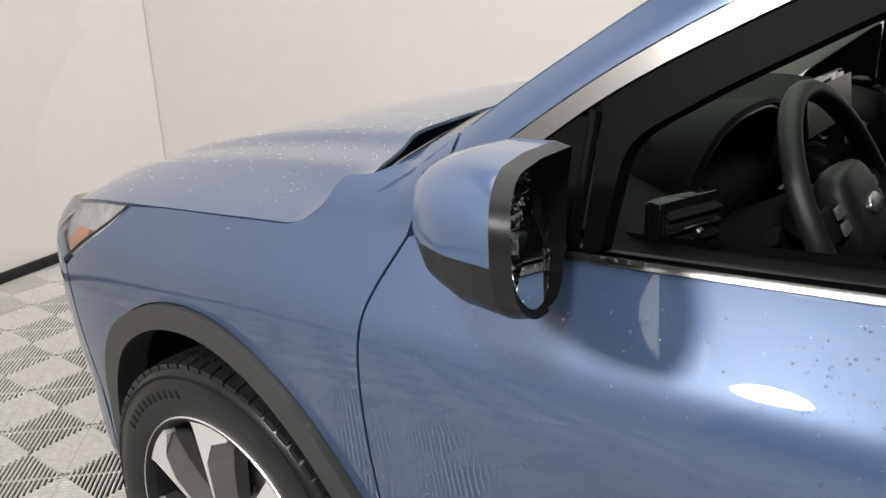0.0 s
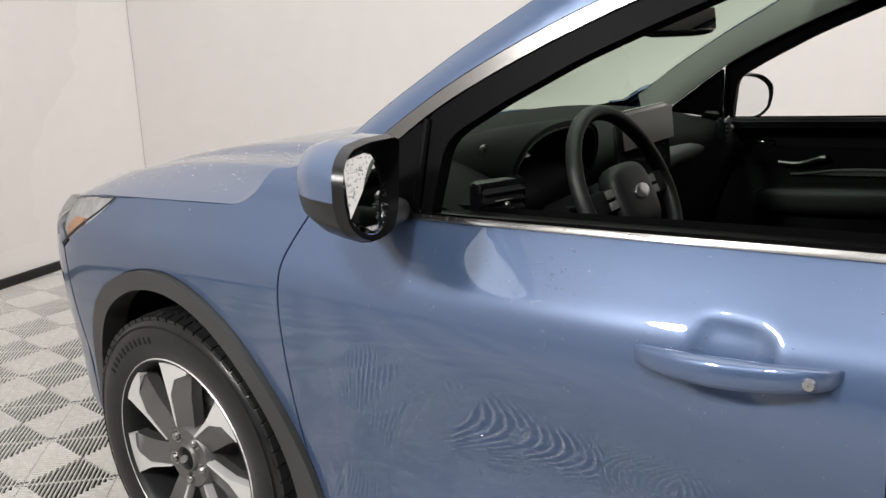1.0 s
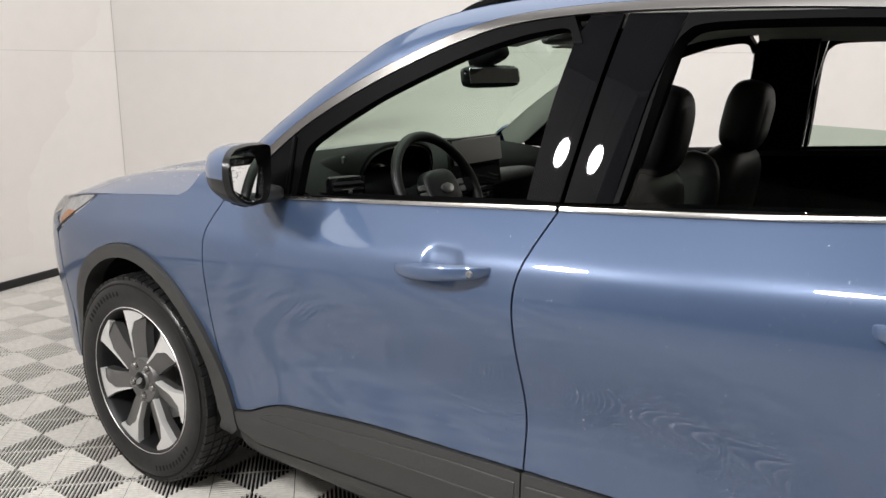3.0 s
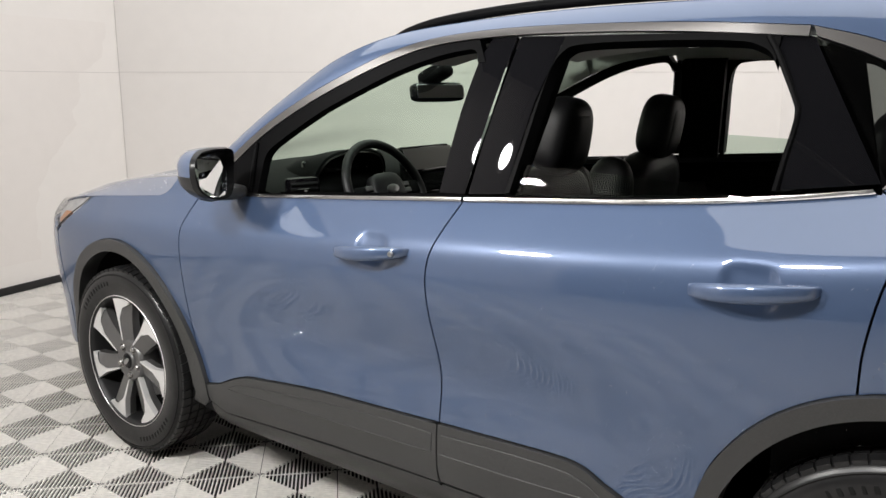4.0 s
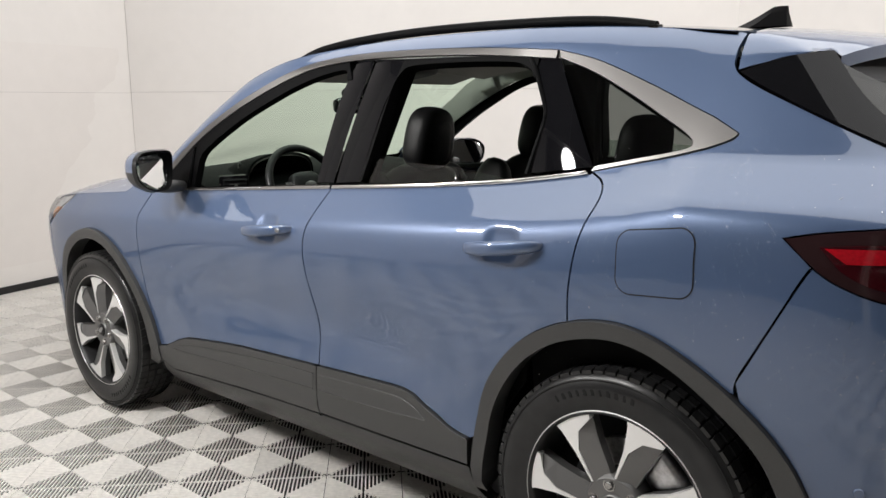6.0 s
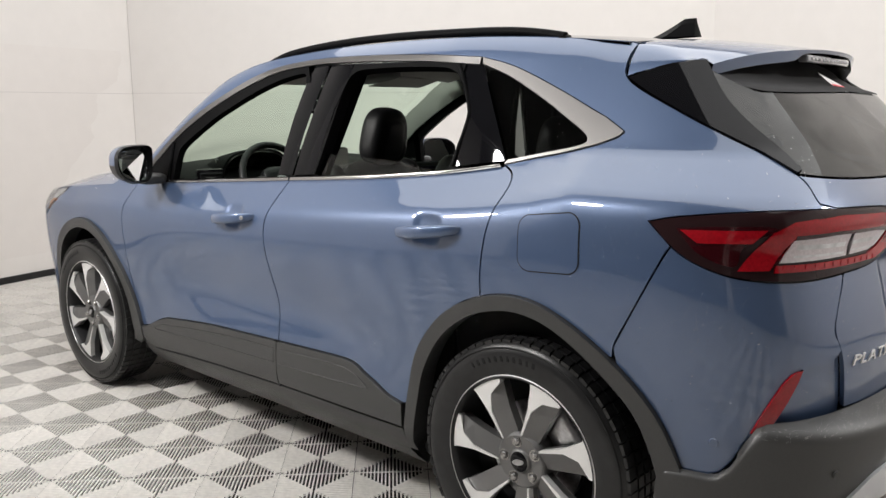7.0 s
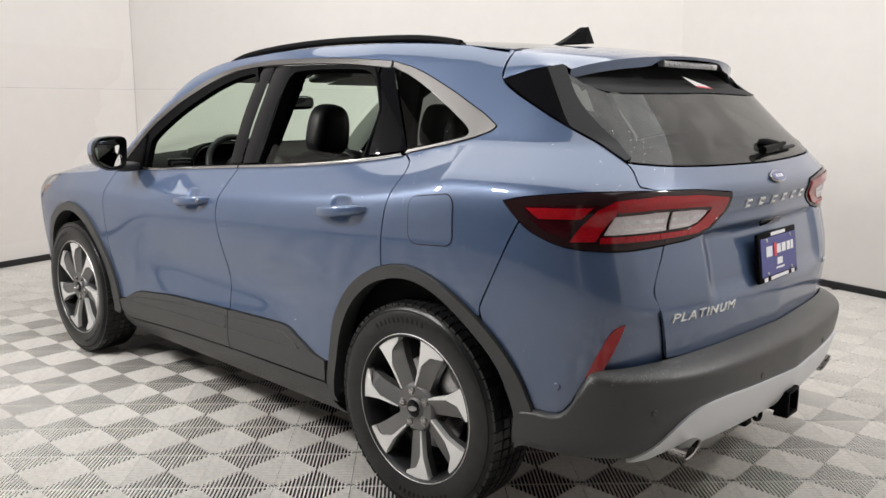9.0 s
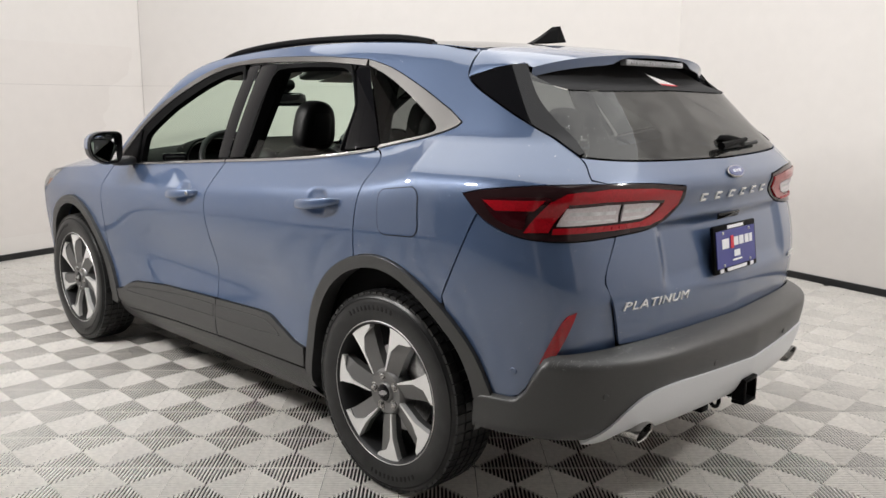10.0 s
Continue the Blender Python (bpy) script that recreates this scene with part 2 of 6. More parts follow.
def shell(s, z, out=0.0):
    """The body's side at s along it and height z; past the axles s runs on round the corners to the middle of the tail and of the nose. out: metres proud of it."""
    def at(s, z):
        if abs(s) > 2.95:
            p = at(math.copysign(5.9, s) - s, z)
            p[1] = -p[1]
            return p
        if s < -1.5:
            x, f = REAR(-1.5 - s)
            y = half_width(-1.5, z) * f
            dent = 0.018 * ease((0.47 - y) / 0.04) * ease((1.04 - z) / 0.025) * ease((z - 0.80) / 0.07) if s < -2.3 else 0.0
            return Vector((-1.5 + (x + 1.5) * (REARX(z) + 1.5) / -0.725 + dent, y, z))
        if s > 1.5:
            x, f = NOSE(s - 1.5)
            return Vector((1.5 + (x - 1.5) * (FRONTX(z) - 1.5) / 0.74, half_width(1.5, z) * f, z))
        return Vector((s, half_width(s, z), z))
    p = at(s, z)
    if out:
        p += out * (at(s - 0.004, z) - at(s + 0.004, z)).cross(at(s, z - 0.004) - at(s, z + 0.004)).normalized() * -1
    return p


CROWN = spline([(1.25, 0.165), (1.1, 0.148), (0.9, 0.098), (0.7, 0.055), (0.5, 0.036), (0.2, 0.032), (-0.3, 0.03), (-1.2, 0.03), (-1.7, 0.025)])


def top(x, y, out=0.0):
    """The roof and the windscreen, over x and y."""
    e = ROOFEDGE(x)
    w = half_width(x, e)
    return Vector((x, y, e + CROWN(x) * (1 - (y / w) ** 2) + out))


HOODX = spline([(0.9, 1.128), (1.1, 1.122), (1.3, 1.112), (1.6, 1.078), (1.9, 1.018), (2.1, 0.962), (2.2, 0.92)])
HOODY = spline([(0.0, 0.0), (0.2, 0.0), (0.40, 0.0005), (0.45, 0.0015), (0.475, 0.004), (0.495, 0.010), (0.53, 0.023), (0.55, 0.027), (0.58, 0.0295), (0.63, 0.031), (0.67, 0.033), (0.69, 0.037), (0.71, 0.045), (0.76, 0.068), (0.83, 0.101), (0.88, 0.130)])


def bonnet(x, y, out=0.0):
    """The hood, over x and y."""
    return Vector((x, y, HOODX(x) - HOODY(abs(y)) + out))


# ---- helpers for building ----
def finish(name, bm, material, parent=None, label="", smooth=40):
    me = bpy.data.meshes.new(name)
    bm.normal_update()
    bm.to_mesh(me)
    bm.free()
    if smooth:
        me.polygons.foreach_set("use_smooth", [True] * len(me.polygons))
        me.set_sharp_from_angle(angle=radians(smooth))
    for m in material if isinstance(material, (list, tuple)) else [material]:
        me.materials.append(MATS[m])
    ob = new(name, me)
    if parent:
        ob.parent = parent
    if label:
        tagged(ob, label)
    return ob


def part(name, bm, material, parent, label="", smooth=40):
    return finish(name, bm, material, parent, label, smooth)


TWIN = {}


def mirrored(ob):
    """The same part on the other side of the car, under the same parent."""
    bm = bmesh.new()
    bm.from_mesh(ob.data)
    bmesh.ops.transform(bm, matrix=Matrix.Diagonal((1, -1, 1, 1)), verts=bm.verts)
    bmesh.ops.reverse_faces(bm, faces=bm.faces)
    me = bpy.data.meshes.new(ob.data.name)
    bm.to_mesh(me)
    bm.free()
    for m in ob.data.materials:
        me.materials.append(m)
    me.polygons.foreach_set("use_smooth", [True] * len(me.polygons))
    me.set_sharp_from_angle(angle=radians(40))
    twin = new(ob.name.split(".")[0], me)
    twin.parent = TWIN.get(ob.parent.name, ob.parent)
    TWIN[ob.name] = twin
    if "label" in ob:
        twin["label"] = ob["label"]
    return twin


def curve(*pts, n=6):
    """A smooth open line through points."""
    p = [np.array(q, float) for q in pts]
    p = [2 * p[0] - p[1], *p, 2 * p[-1] - p[-2]]
    out = []
    for i in range(1, len(p) - 2):
        a, b, c, d = p[i - 1:i + 3]
        for k in range(n):
            t = k / n
            out.append(0.5 * (2 * b + (c - a) * t + (2 * a - 5 * b + 4 * c - d) * t * t + (3 * b - a - 3 * c + d) * t ** 3))
    return [tuple(q) for q in out] + [tuple(p[-2])]


def arc(cx, cy, r, a0, a1, n=24, ry=None):
    return [(cx + r * math.cos(radians(a0 + (a1 - a0) * k / n)), cy + (ry or r) * math.sin(radians(a0 + (a1 - a0) * k / n))) for k in range(n + 1)]


def tidy(pts, least=0.0015):
    """A closed outline, counter-clockwise, with no doubled points."""
    out = []
    for p in pts:
        if not out or math.dist(p, out[-1]) > least:
            out.append((float(p[0]), float(p[1])))
    if math.dist(out[0], out[-1]) < least:
        out.pop()
    turn = sum(a[0] * b[1] - b[0] * a[1] for a, b in zip(out, out[1:] + out[:1]))
    return out if turn > 0 else out[::-1]


def inset(pts, d):
    out, n = [], len(pts)
    for i in range(n):
        a, b, c = pts[i - 1], pts[i], pts[(i + 1) % n]
        u, v = Vector((b[0] - a[0], b[1] - a[1])).normalized(), Vector((c[0] - b[0], c[1] - b[1])).normalized()
        m = Vector((-u.y - v.y, u.x + v.x))
        k = m.length_squared / 2
        out.append((b[0] + d * m.x / max(k, 0.5), b[1] + d * m.y / max(k, 0.5)))
    return out


def cut(poly, axis, value, keep):
    """The pieces of a polygon on one side of a line."""
    n = len(poly)
    inside = [(p[axis] - value) * keep >= 0 for p in poly]
    if all(inside):
        return [poly]
    chains = []
    for i in range(n):
        if inside[i] and not inside[i - 1]:
            chain, k = [meet(poly[i - 1], poly[i], axis, value)], i
            while inside[k % n]:
                chain.append(poly[k % n])
                k += 1
            chain.append(meet(poly[(k - 1) % n], poly[k % n], axis, value))
            chains.append(chain)
    ends = sorted([(c[e][1 - axis], k, e) for k, c in enumerate(chains) for e in (0, -1)])
    mate = {}
    for a, b in zip(ends[::2], ends[1::2]):
        mate[a[1:]], mate[b[1:]] = b[1:], a[1:]
    out, left = [], set(range(len(chains)))
    while left:
        k = first = min(left)
        ring = []
        while k in left:
            left.discard(k)
            ring += chains[k]
            k = mate[(k, -1)][0]
        out.append(ring)
    return out


def meet(a, b, axis, value):
    t = (value - a[axis]) / (b[axis] - a[axis])
    p = [a[0] + t * (b[0] - a[0]), a[1] + t * (b[1] - a[1])]
    p[axis] = value
    return tuple(p)


def panel(name, outline, surf, material, parent, out=0.0, cell=0.03, depth=0.012, gap=0.0025, both=True, label="", away=None, raw=False):
    """A pressed sheet: the piece of a curved surface inside an outline in the surface's own two coordinates, with its edge turned in by depth.
    both: also on the other side of the car."""
    pts = tidy(outline)
    if gap:
        pts = tidy(inset(pts, gap))
    e = 0.003

    def normal(a, b):
        n = (surf(a + e, b, out) - surf(a - e, b, out)).cross(surf(a, b + e, out) - surf(a, b - e, out))
        n.normalize()
        p = surf(a, b, out)
        to = Vector(away) if away else p - Vector((max(-1.3, min(1.3, p.x)), 0, 0.75))
        return n if n.dot(to) > 0 else -n

    verts, normals, faces, index = [], [], [], {}

    def vert(p):
        key = (round(p[0], 5), round(p[1], 5))
        if key not in index:
            index[key] = len(verts)
            verts.append(surf(*p, out))
            normals.append(normal(*p))
        return index[key]

    lo, hi = np.min(pts, 0), np.max(pts, 0)
    shift = 0.00037
    for i in range(math.floor(lo[0] / cell) - 1, math.ceil(hi[0] / cell) + 1):
        strips = [s for p in cut(pts, 0, i * cell + shift, 1) for s in cut(p, 0, (i + 1) * cell + shift, -1)]
        for strip in strips:
            b0, b1 = min(p[1] for p in strip), max(p[1] for p in strip)
            for j in range(math.floor(b0 / cell) - 1, math.ceil(b1 / cell) + 1):
                for bit in (s for p in cut(strip, 1, j * cell + shift, 1) for s in cut(p, 1, (j + 1) * cell + shift, -1)):
                    face = list(dict.fromkeys(vert(p) for p in bit)) if len(bit) > 2 else []
                    if len(face) > 2:
                        faces.append(face)
    if faces:
        flip = sum((verts[f[1]] - verts[f[0]]).cross(verts[f[2]] - verts[f[0]]).dot(normals[f[0]]) for f in faces[:60]) < 0
        if flip:
            faces = [f[::-1] for f in faces]
    if depth:
        n0, m = len(verts), len(pts)
        for p in pts:
            q, n = surf(*p, out), normal(*p)
            verts += [q, q - n * depth]
            normals += [n, n]
        rim = []
        for k in range(m):
            a, b = n0 + 2 * k, n0 + 2 * ((k + 1) % m)
            rim.append([a, a + 1, b + 1, b])
            side = (verts[b] - verts[a]).cross(normals[a])
            if side.length > 1e-9:
                side.normalize()
            normals[a], normals[a + 1] = side.copy(), side.copy()
        faces += rim
    ob = None
    for mirror in (1, -1) if both else (1,):
        me = bpy.data.meshes.new(name)
        me.from_pydata([(v.x, v.y * mirror, v.z) for v in verts], [], faces if mirror > 0 else [f[::-1] for f in faces])
        me.polygons.foreach_set("use_smooth", [True] * len(me.polygons))
        me.normals_split_custom_set_from_vertices([(n.x, n.y * mirror, n.z) for n in normals])
        me.materials.append(MATS[material])
        o = new(name, me)
        o.parent = parent if mirror > 0 else TWIN.get(parent.name, parent)
        if label:
            o["label"] = label
        if mirror < 0:
            TWIN[ob.name] = o
        ob = ob or o
    return ob


def rbox(sx, sy, sz, bevel=0.01, seg=3, at=None, bm=None):
    bm2 = bmesh.new()
    bmesh.ops.create_cube(bm2, size=1)
    bmesh.ops.scale(bm2, vec=(sx, sy, sz), verts=bm2.verts)
    if bevel:
        bmesh.ops.bevel(bm2, geom=bm2.edges[:], offset=bevel, segments=seg, affect="EDGES", profile=0.5)
    if at:
        bmesh.ops.transform(bm2, matrix=at, verts=bm2.verts)
    return merge(bm, bm2)


def merge(bm, bm2):
    if bm is None:
        return bm2
    me = bpy.data.meshes.new("join")
    bm2.to_mesh(me)
    bm2.free()
    bm.from_mesh(me)
    bpy.data.meshes.remove(me)
    return bm


def cushion(sx, sy, sz, power=3.0, n=9, at=None, taper=0.0, bm=None):
    """A padded block with full, rounded sides; taper narrows it towards its top."""
    bm2 = bmesh.new()
    bmesh.ops.create_cube(bm2, size=2)
    bmesh.ops.subdivide_edges(bm2, edges=bm2.edges[:], cuts=n, use_grid_fill=True)
    for v in bm2.verts:
        r = sum(abs(c) ** power for c in v.co) ** (1 / power)
        v.co = v.co / r
        k = 1 - taper * (v.co.z + 1) / 2
        v.co = Vector((v.co.x * sx / 2, v.co.y * sy / 2 * k, v.co.z * sz / 2))
    if at:
        bmesh.ops.transform(bm2, matrix=at, verts=bm2.verts)
    return merge(bm, bm2)


def tube(pts, r, n=10, closed=False, flat=1.0, bm=None):
    """A bar of round or flattened section along a line of points."""
    bm = bm or bmesh.new()
    p = [Vector(q) for q in pts]
    rings, m = [], len(p)
    for i in range(m):
        d = (p[(i + 1) % m] - p[i - 1]) if closed else (p[min(i + 1, m - 1)] - p[max(i - 1, 0)])
        d.normalize()
        side = d.cross(Vector((0, 0, 1)))
        if side.length < 1e-3:
            side = d.cross(Vector((0, 1, 0)))
        side.normalize()
        up = side.cross(d)
        rr = r(i / (m - 1)) if callable(r) else r
        rings.append([bm.verts.new(p[i] + rr * (math.cos(a) * side + flat * math.sin(a) * up)) for a in (2 * math.pi * k / n for k in range(n))])
    for i in range(m if closed else m - 1):
        a, b = rings[i], rings[(i + 1) % m]
        for k in range(n):
            bm.faces.new((a[k], a[(k + 1) % n], b[(k + 1) % n], b[k]))
    if not closed:
        bm.faces.new(rings[0][::-1])
        bm.faces.new(rings[-1])
    bmesh.ops.recalc_face_normals(bm, faces=bm.faces[:])
    return bm


def lathe(profile, n=64, bm=None, closed=False):
    """A turned shape about the y axis: profile of (radius, y)."""
    bm = bm or bmesh.new()
    rings = [[bm.verts.new((r * math.cos(a), y, r * math.sin(a))) for a in (2 * math.pi * k / n for k in range(n))] for r, y in profile]
    for i in range(len(rings) if closed else len(rings) - 1):
        a, b = rings[i], rings[(i + 1) % len(rings)]
        for k in range(n):
            bm.faces.new((a[k], b[k], b[(k + 1) % n], a[(k + 1) % n]))
    bmesh.ops.recalc_face_normals(bm, faces=bm.faces[:])
    return bm


def slab(outline, thick, at=None, bevel=0.0, bm=None):
    """A plate: an outline in x, y given a thickness upwards."""
    bm2 = bmesh.new()
    f = bm2.faces.new([bm2.verts.new((*p, 0)) for p in tidy(outline)])
    ext = bmesh.ops.extrude_face_region(bm2, geom=[f])
    bmesh.ops.translate(bm2, vec=(0, 0, thick), verts=[v for v in ext["geom"] if isinstance(v, bmesh.types.BMVert)])
    bmesh.ops.recalc_face_normals(bm2, faces=bm2.faces[:])
    if bevel:
        edges = [e for e in bm2.edges if all(abs(v.co.z - thick) < 1e-6 for v in e.verts)]
        bmesh.ops.bevel(bm2, geom=edges, offset=bevel, segments=2, affect="EDGES", profile=0.5)
    if at:
        bmesh.ops.transform(bm2, matrix=at, verts=bm2.verts)
    return merge(bm, bm2)


# ---- the room ----
CORNERS = [(4.50, -1.07), (0.36, -4.22), (-5.0, -2.88), (-6.6, 2.2), (-4.2, 6.0), (1.85, 4.89), (3.58, 3.44)]


def wall(name, a, b, height=CEILING, openings=(), material="wall_paint", label=""):
    """A wall from a to b, 0.15 m thick outwards, with openings (from, to, height) along it."""
    a, b = Vector(a), Vector(b)
    length = (b - a).length
    d = (b - a) / length
    out = Vector((d.y, -d.x)) if Vector((d.y, -d.x)).dot((a + b) / 2) > 0 else Vector((-d.y, d.x))
    bm = bmesh.new()
    pieces, at = [], 0.0
    for o0, o1, h in openings:
        pieces += [(at, o0, 0, height), (o0, o1, h, height)]
        at = o1
    pieces.append((at, length, 0, height))
    turn = Matrix.Rotation(math.atan2(d.y, d.x), 4, "Z")
    for s0, s1, z0, z1 in pieces:
        c = a + d * (s0 + s1) / 2 + out * 0.075
        rbox(s1 - s0, 0.15, z1 - z0, 0, at=Matrix.Translation((c.x, c.y, (z0 + z1) / 2)) @ turn, bm=bm)
    w = tagged(finish(name, bm, material, smooth=0), label or "off-white painted plasterboard studio wall", "wall", kind="structure")
    bb = bmesh.new()
    at = 0.0
    for s0, s1 in [(0.0, o[0]) for o in openings[:1]] + [(o[1], length) for o in openings[-1:]] or [(0.0, length)]:
        c = a + d * (s0 + s1) / 2 - out * 0.008
        rbox(s1 - s0, 0.016, 0.055, 0.004, 1, at=Matrix.Translation((c.x, c.y, 0.0275)) @ turn, bm=bb)
    tagged(finish("baseboard", bb, "baseboard_black", smooth=0), "low black rubber baseboard along the studio wall", "baseboard", kind="structure")
    return a, d, -out


N = len(CORNERS)
frames = []
for k in range(N):
    opening = ((0.45, 4.3, 4.66),) if k == 3 else ((0.15, 6.1, 4.66),) if k == 4 else ()
    frames.append(wall(f"wall_{k + 1}", CORNERS[k], CORNERS[(k + 1) % N], openings=opening))

# the dark bay beyond the opening
bm = bmesh.new()
for c, s in (((-9.2, 5.6, 2.4), (0.1, 8.4, 4.9)), ((-3.5, 9.8, 2.4), (11.5, 0.1, 4.9)), ((-8.0, 1.4, 2.4), (2.6, 0.1, 4.9)), ((2.2, 7.25, 2.4), (0.1, 5.1, 4.9)), ((-3.5, 7.4, 4.85), (11.5, 5.0, 0.1)), ((-7.6, 4.6, 4.85), (3.4, 6.4, 0.1))):
    rbox(*s, 0, at=Matrix.Translation(c), bm=bm)
tagged(finish("wall_bay", bm, "dark_room", smooth=0), "dark unlit bay beyond the studio opening", "wall", kind="structure")

# ceiling out of view, dark grey to keep reflections in the upper panels dim
bm = bmesh.new()
f = bm.faces.new([bm.verts.new((x * 1.03, y * 1.03, CEILING)) for x, y in CORNERS])
tagged(finish("ceiling", bm, "ceiling_paint", smooth=0), "plain dark grey studio ceiling", "ceiling", kind="structure")


def on_wall(k, s, z, off=0.002):
    a, d, inward = frames[k]
    p = a + d * s + inward * off
    return Vector((p.x, p.y, z))


def wall_sheet(name, k, outline, material, label, off=0.0015, thick=0.0015):
    a, d, inward = frames[k]
    bm = bmesh.new()
    pts = tidy(outline, 0.003)
    lo = [bm.verts.new(on_wall(k, s, z, off)) for s, z in pts]
    bm.faces.new(lo)
    return tagged(finish(name, bm, material, smooth=0), label, "wall patch", kind="structure")


# a skim-coat patch with a wandering edge, and the joints of the boards
wob = [(0.10, 1.90), (0.14, 1.72), (0.20, 1.62), (0.30, 1.55), (0.40, 1.50), (0.38, 1.38), (0.46, 1.25), (0.47, 1.12), (0.62, 0.98), (0.74, 0.82), (0.84, 0.62), (0.86, 0.40), (0.84, 0.2)]


def front(s, z):
    """Along the wall ahead of the car, from the corner."""
    a = Vector(CORNERS[0])
    d = (Vector(CORNERS[6]) - a).normalized()
    inward = Vector((-d.y, d.x)) if Vector((-d.y, d.x)).dot(-a) > 0 else Vector((d.y, -d.x))
    p = a + d * s + inward * 0.002
    return Vector((p.x, p.y, z))


bm = bmesh.new()
edge = curve(*wob, n=5)
edge = [(s + 0.012 * math.sin(37 * z) + 0.008 * math.sin(91 * z + s), z) for s, z in edge]
bm.faces.new([bm.verts.new(front(s, z)) for s, z in edge + [(3.2, 0.2), (3.2, 1.9)]])
tagged(finish("wall_patch", bm, "wall_patch", smooth=0), "slightly darker skim-coated patch with a wandering edge on the wall", "wall patch", kind="structure")
bm = bmesh.new()
for s0, s1, z0, z1 in ((0.0, 2.4, 1.525, 1.528), (0.003, 0.008, 0.06, CEILING)):
    bm.faces.new([bm.verts.new(front(s, z) + (front(s, z) - Vector((4.5, -1.07, z))) * 0 + Vector((-0.001, 0, 0))) for s, z in ((s0, z0), (s1, z0), (s1, z1), (s0, z1))])
tagged(finish("wall_joint", bm, "seam_line", smooth=0), "thin grey board joint in the studio wall", "wall joint", kind="structure")
bm = bmesh.new()
for s0, s1, z0, z1 in ((0.0, 5.2, 1.53, 1.533),):
    bm.faces.new([bm.verts.new(on_wall(0, s, z, 0.003)) for s, z in ((s0, z0), (s1, z0), (s1, z1), (s0, z1))])
tagged(finish("wall_joint", bm, "seam_line", smooth=0), "thin grey board joint in the studio wall", "wall joint", kind="structure")


def lathe_z(profile, n=40):
    bm = lathe(profile, n)
    bmesh.ops.transform(bm, matrix=Matrix.Rotation(radians(90), 4, "X"), verts=bm.verts)
    return bm


# two round lamps hung behind the camera's side of the room, and an added one
def round_lamp(x, y, z, r=0.145):
    lamp = new("round_lamp")
    lamp.location = (x, y, CEILING)
    turn = Matrix.Translation((0, 0, z - CEILING)) @ look((x, y, z), (-0.5, 0.5, 1.0)).to_3x3().to_4x4()
    for name, profile, material in (("housing", [(0.001, 0.09), (r * 0.6, 0.09), (r, 0.03), (r * 1.06, -0.004), (r, -0.006)], "satin_black"), ("diffuser", [(0.001, -0.008), (r * 0.6, -0.006), (r, 0.0)], "lamp_glow")):
        bm = lathe_z(profile)
        bmesh.ops.transform(bm, matrix=turn, verts=bm.verts)
        part(name, bm, material, lamp)
    part("rod", tube([(0, 0, z - CEILING + 0.08), (0, 0, 0)], 0.004), "satin_black", lamp)
    return tagged(lamp, "black round studio lamp with a glowing white face", "lamp", "round studio lamps")


# the last lamp is added, unseen, to brighten the tail and the floor there
for x, y, z in ((1.1, 2.78, 2.3), (-0.2, 2.85, 2.72), (-4.4, -1.3, 3.5)):
    round_lamp(x, y, z)


# ---- the car ----
car = tagged(new("car"), "wet blue-grey metallic SUV with its side windows wound down", "car")
AX, HUBZ = 1.355, 0.37


FRONT_OUT = curve((0.872, 0.395), (0.93, 0.52), (1.01, 0.65), (1.12, 0.768), (1.25, 0.838), (1.38, 0.858), (1.53, 0.828), (1.67, 0.745), (1.762, 0.60), (1.80, 0.42))
FRONT_IN = curve((0.955, 0.33), (1.0, 0.475), (1.055, 0.59), (1.145, 0.70), (1.25, 0.772), (1.38, 0.797), (1.52, 0.765), (1.645, 0.675), (1.73, 0.52), (1.757, 0.40))
REAR_OUT = curve((-0.885, 0.36), (-0.905, 0.49), (-0.95, 0.63), (-1.045, 0.755), (-1.16, 0.835), (-1.29, 0.876), (-1.41, 0.876), (-1.53, 0.834), (-1.67, 0.745), (-1.785, 0.63), (-1.865, 0.48))
REAR_IN = curve((-0.935, 0.30), (-0.955, 0.43), (-0.985, 0.555), (-1.065, 0.685), (-1.175, 0.775), (-1.30, 0.818), (-1.41, 0.818), (-1.515, 0.778), (-1.635, 0.69), (-1.725, 0.59), (-1.80, 0.40))


FRONT_IN = [(a + 0.25 * (c - a), b + 0.25 * (d - b)) for (a, b), (c, d) in zip(FRONT_IN, FRONT_OUT)]
REAR_IN = [(a + 0.25 * (c - a), b + 0.25 * (d - b)) for (a, b), (c, d) in zip(REAR_IN, REAR_OUT)]


def mirror_s(pts, end):
    """An outline's half and its twin on the car's other side, across the middle of the tail (end -1) or nose (end 1)."""
    return list(pts) + [(end * 5.9 - s, z) for s, z in reversed(list(pts))]


# lines between the panels, along the side (x, z)
DOOR_FRONT = curve((0.905, 0.40), (0.925, 0.50), (0.945, 0.62), (0.955, 0.75), (0.957, 0.87), (0.948, 0.97), (0.915, 1.06))
B_GAP = curve((-0.21, 0.30), (-0.185, 0.38), (-0.178, 0.50), (-0.176, 0.66), (-0.163, 0.82), (-0.16, 0.95), (-0.182, 1.04), (-0.222, 1.135))
C_GAP = curve((-1.222, 0.858), (-1.225, 0.95), (-1.243, 1.06), (-1.268, 1.16), (-1.255, 1.21), (-1.205, 1.238))
CLAD_FRONT = curve((0.885, 0.385), (0.807, 0.401), (0.735, 0.432), (0.667, 0.455), (0.60, 0.466), (0.315, 0.492), (0.047, 0.503), (-0.178, 0.512))
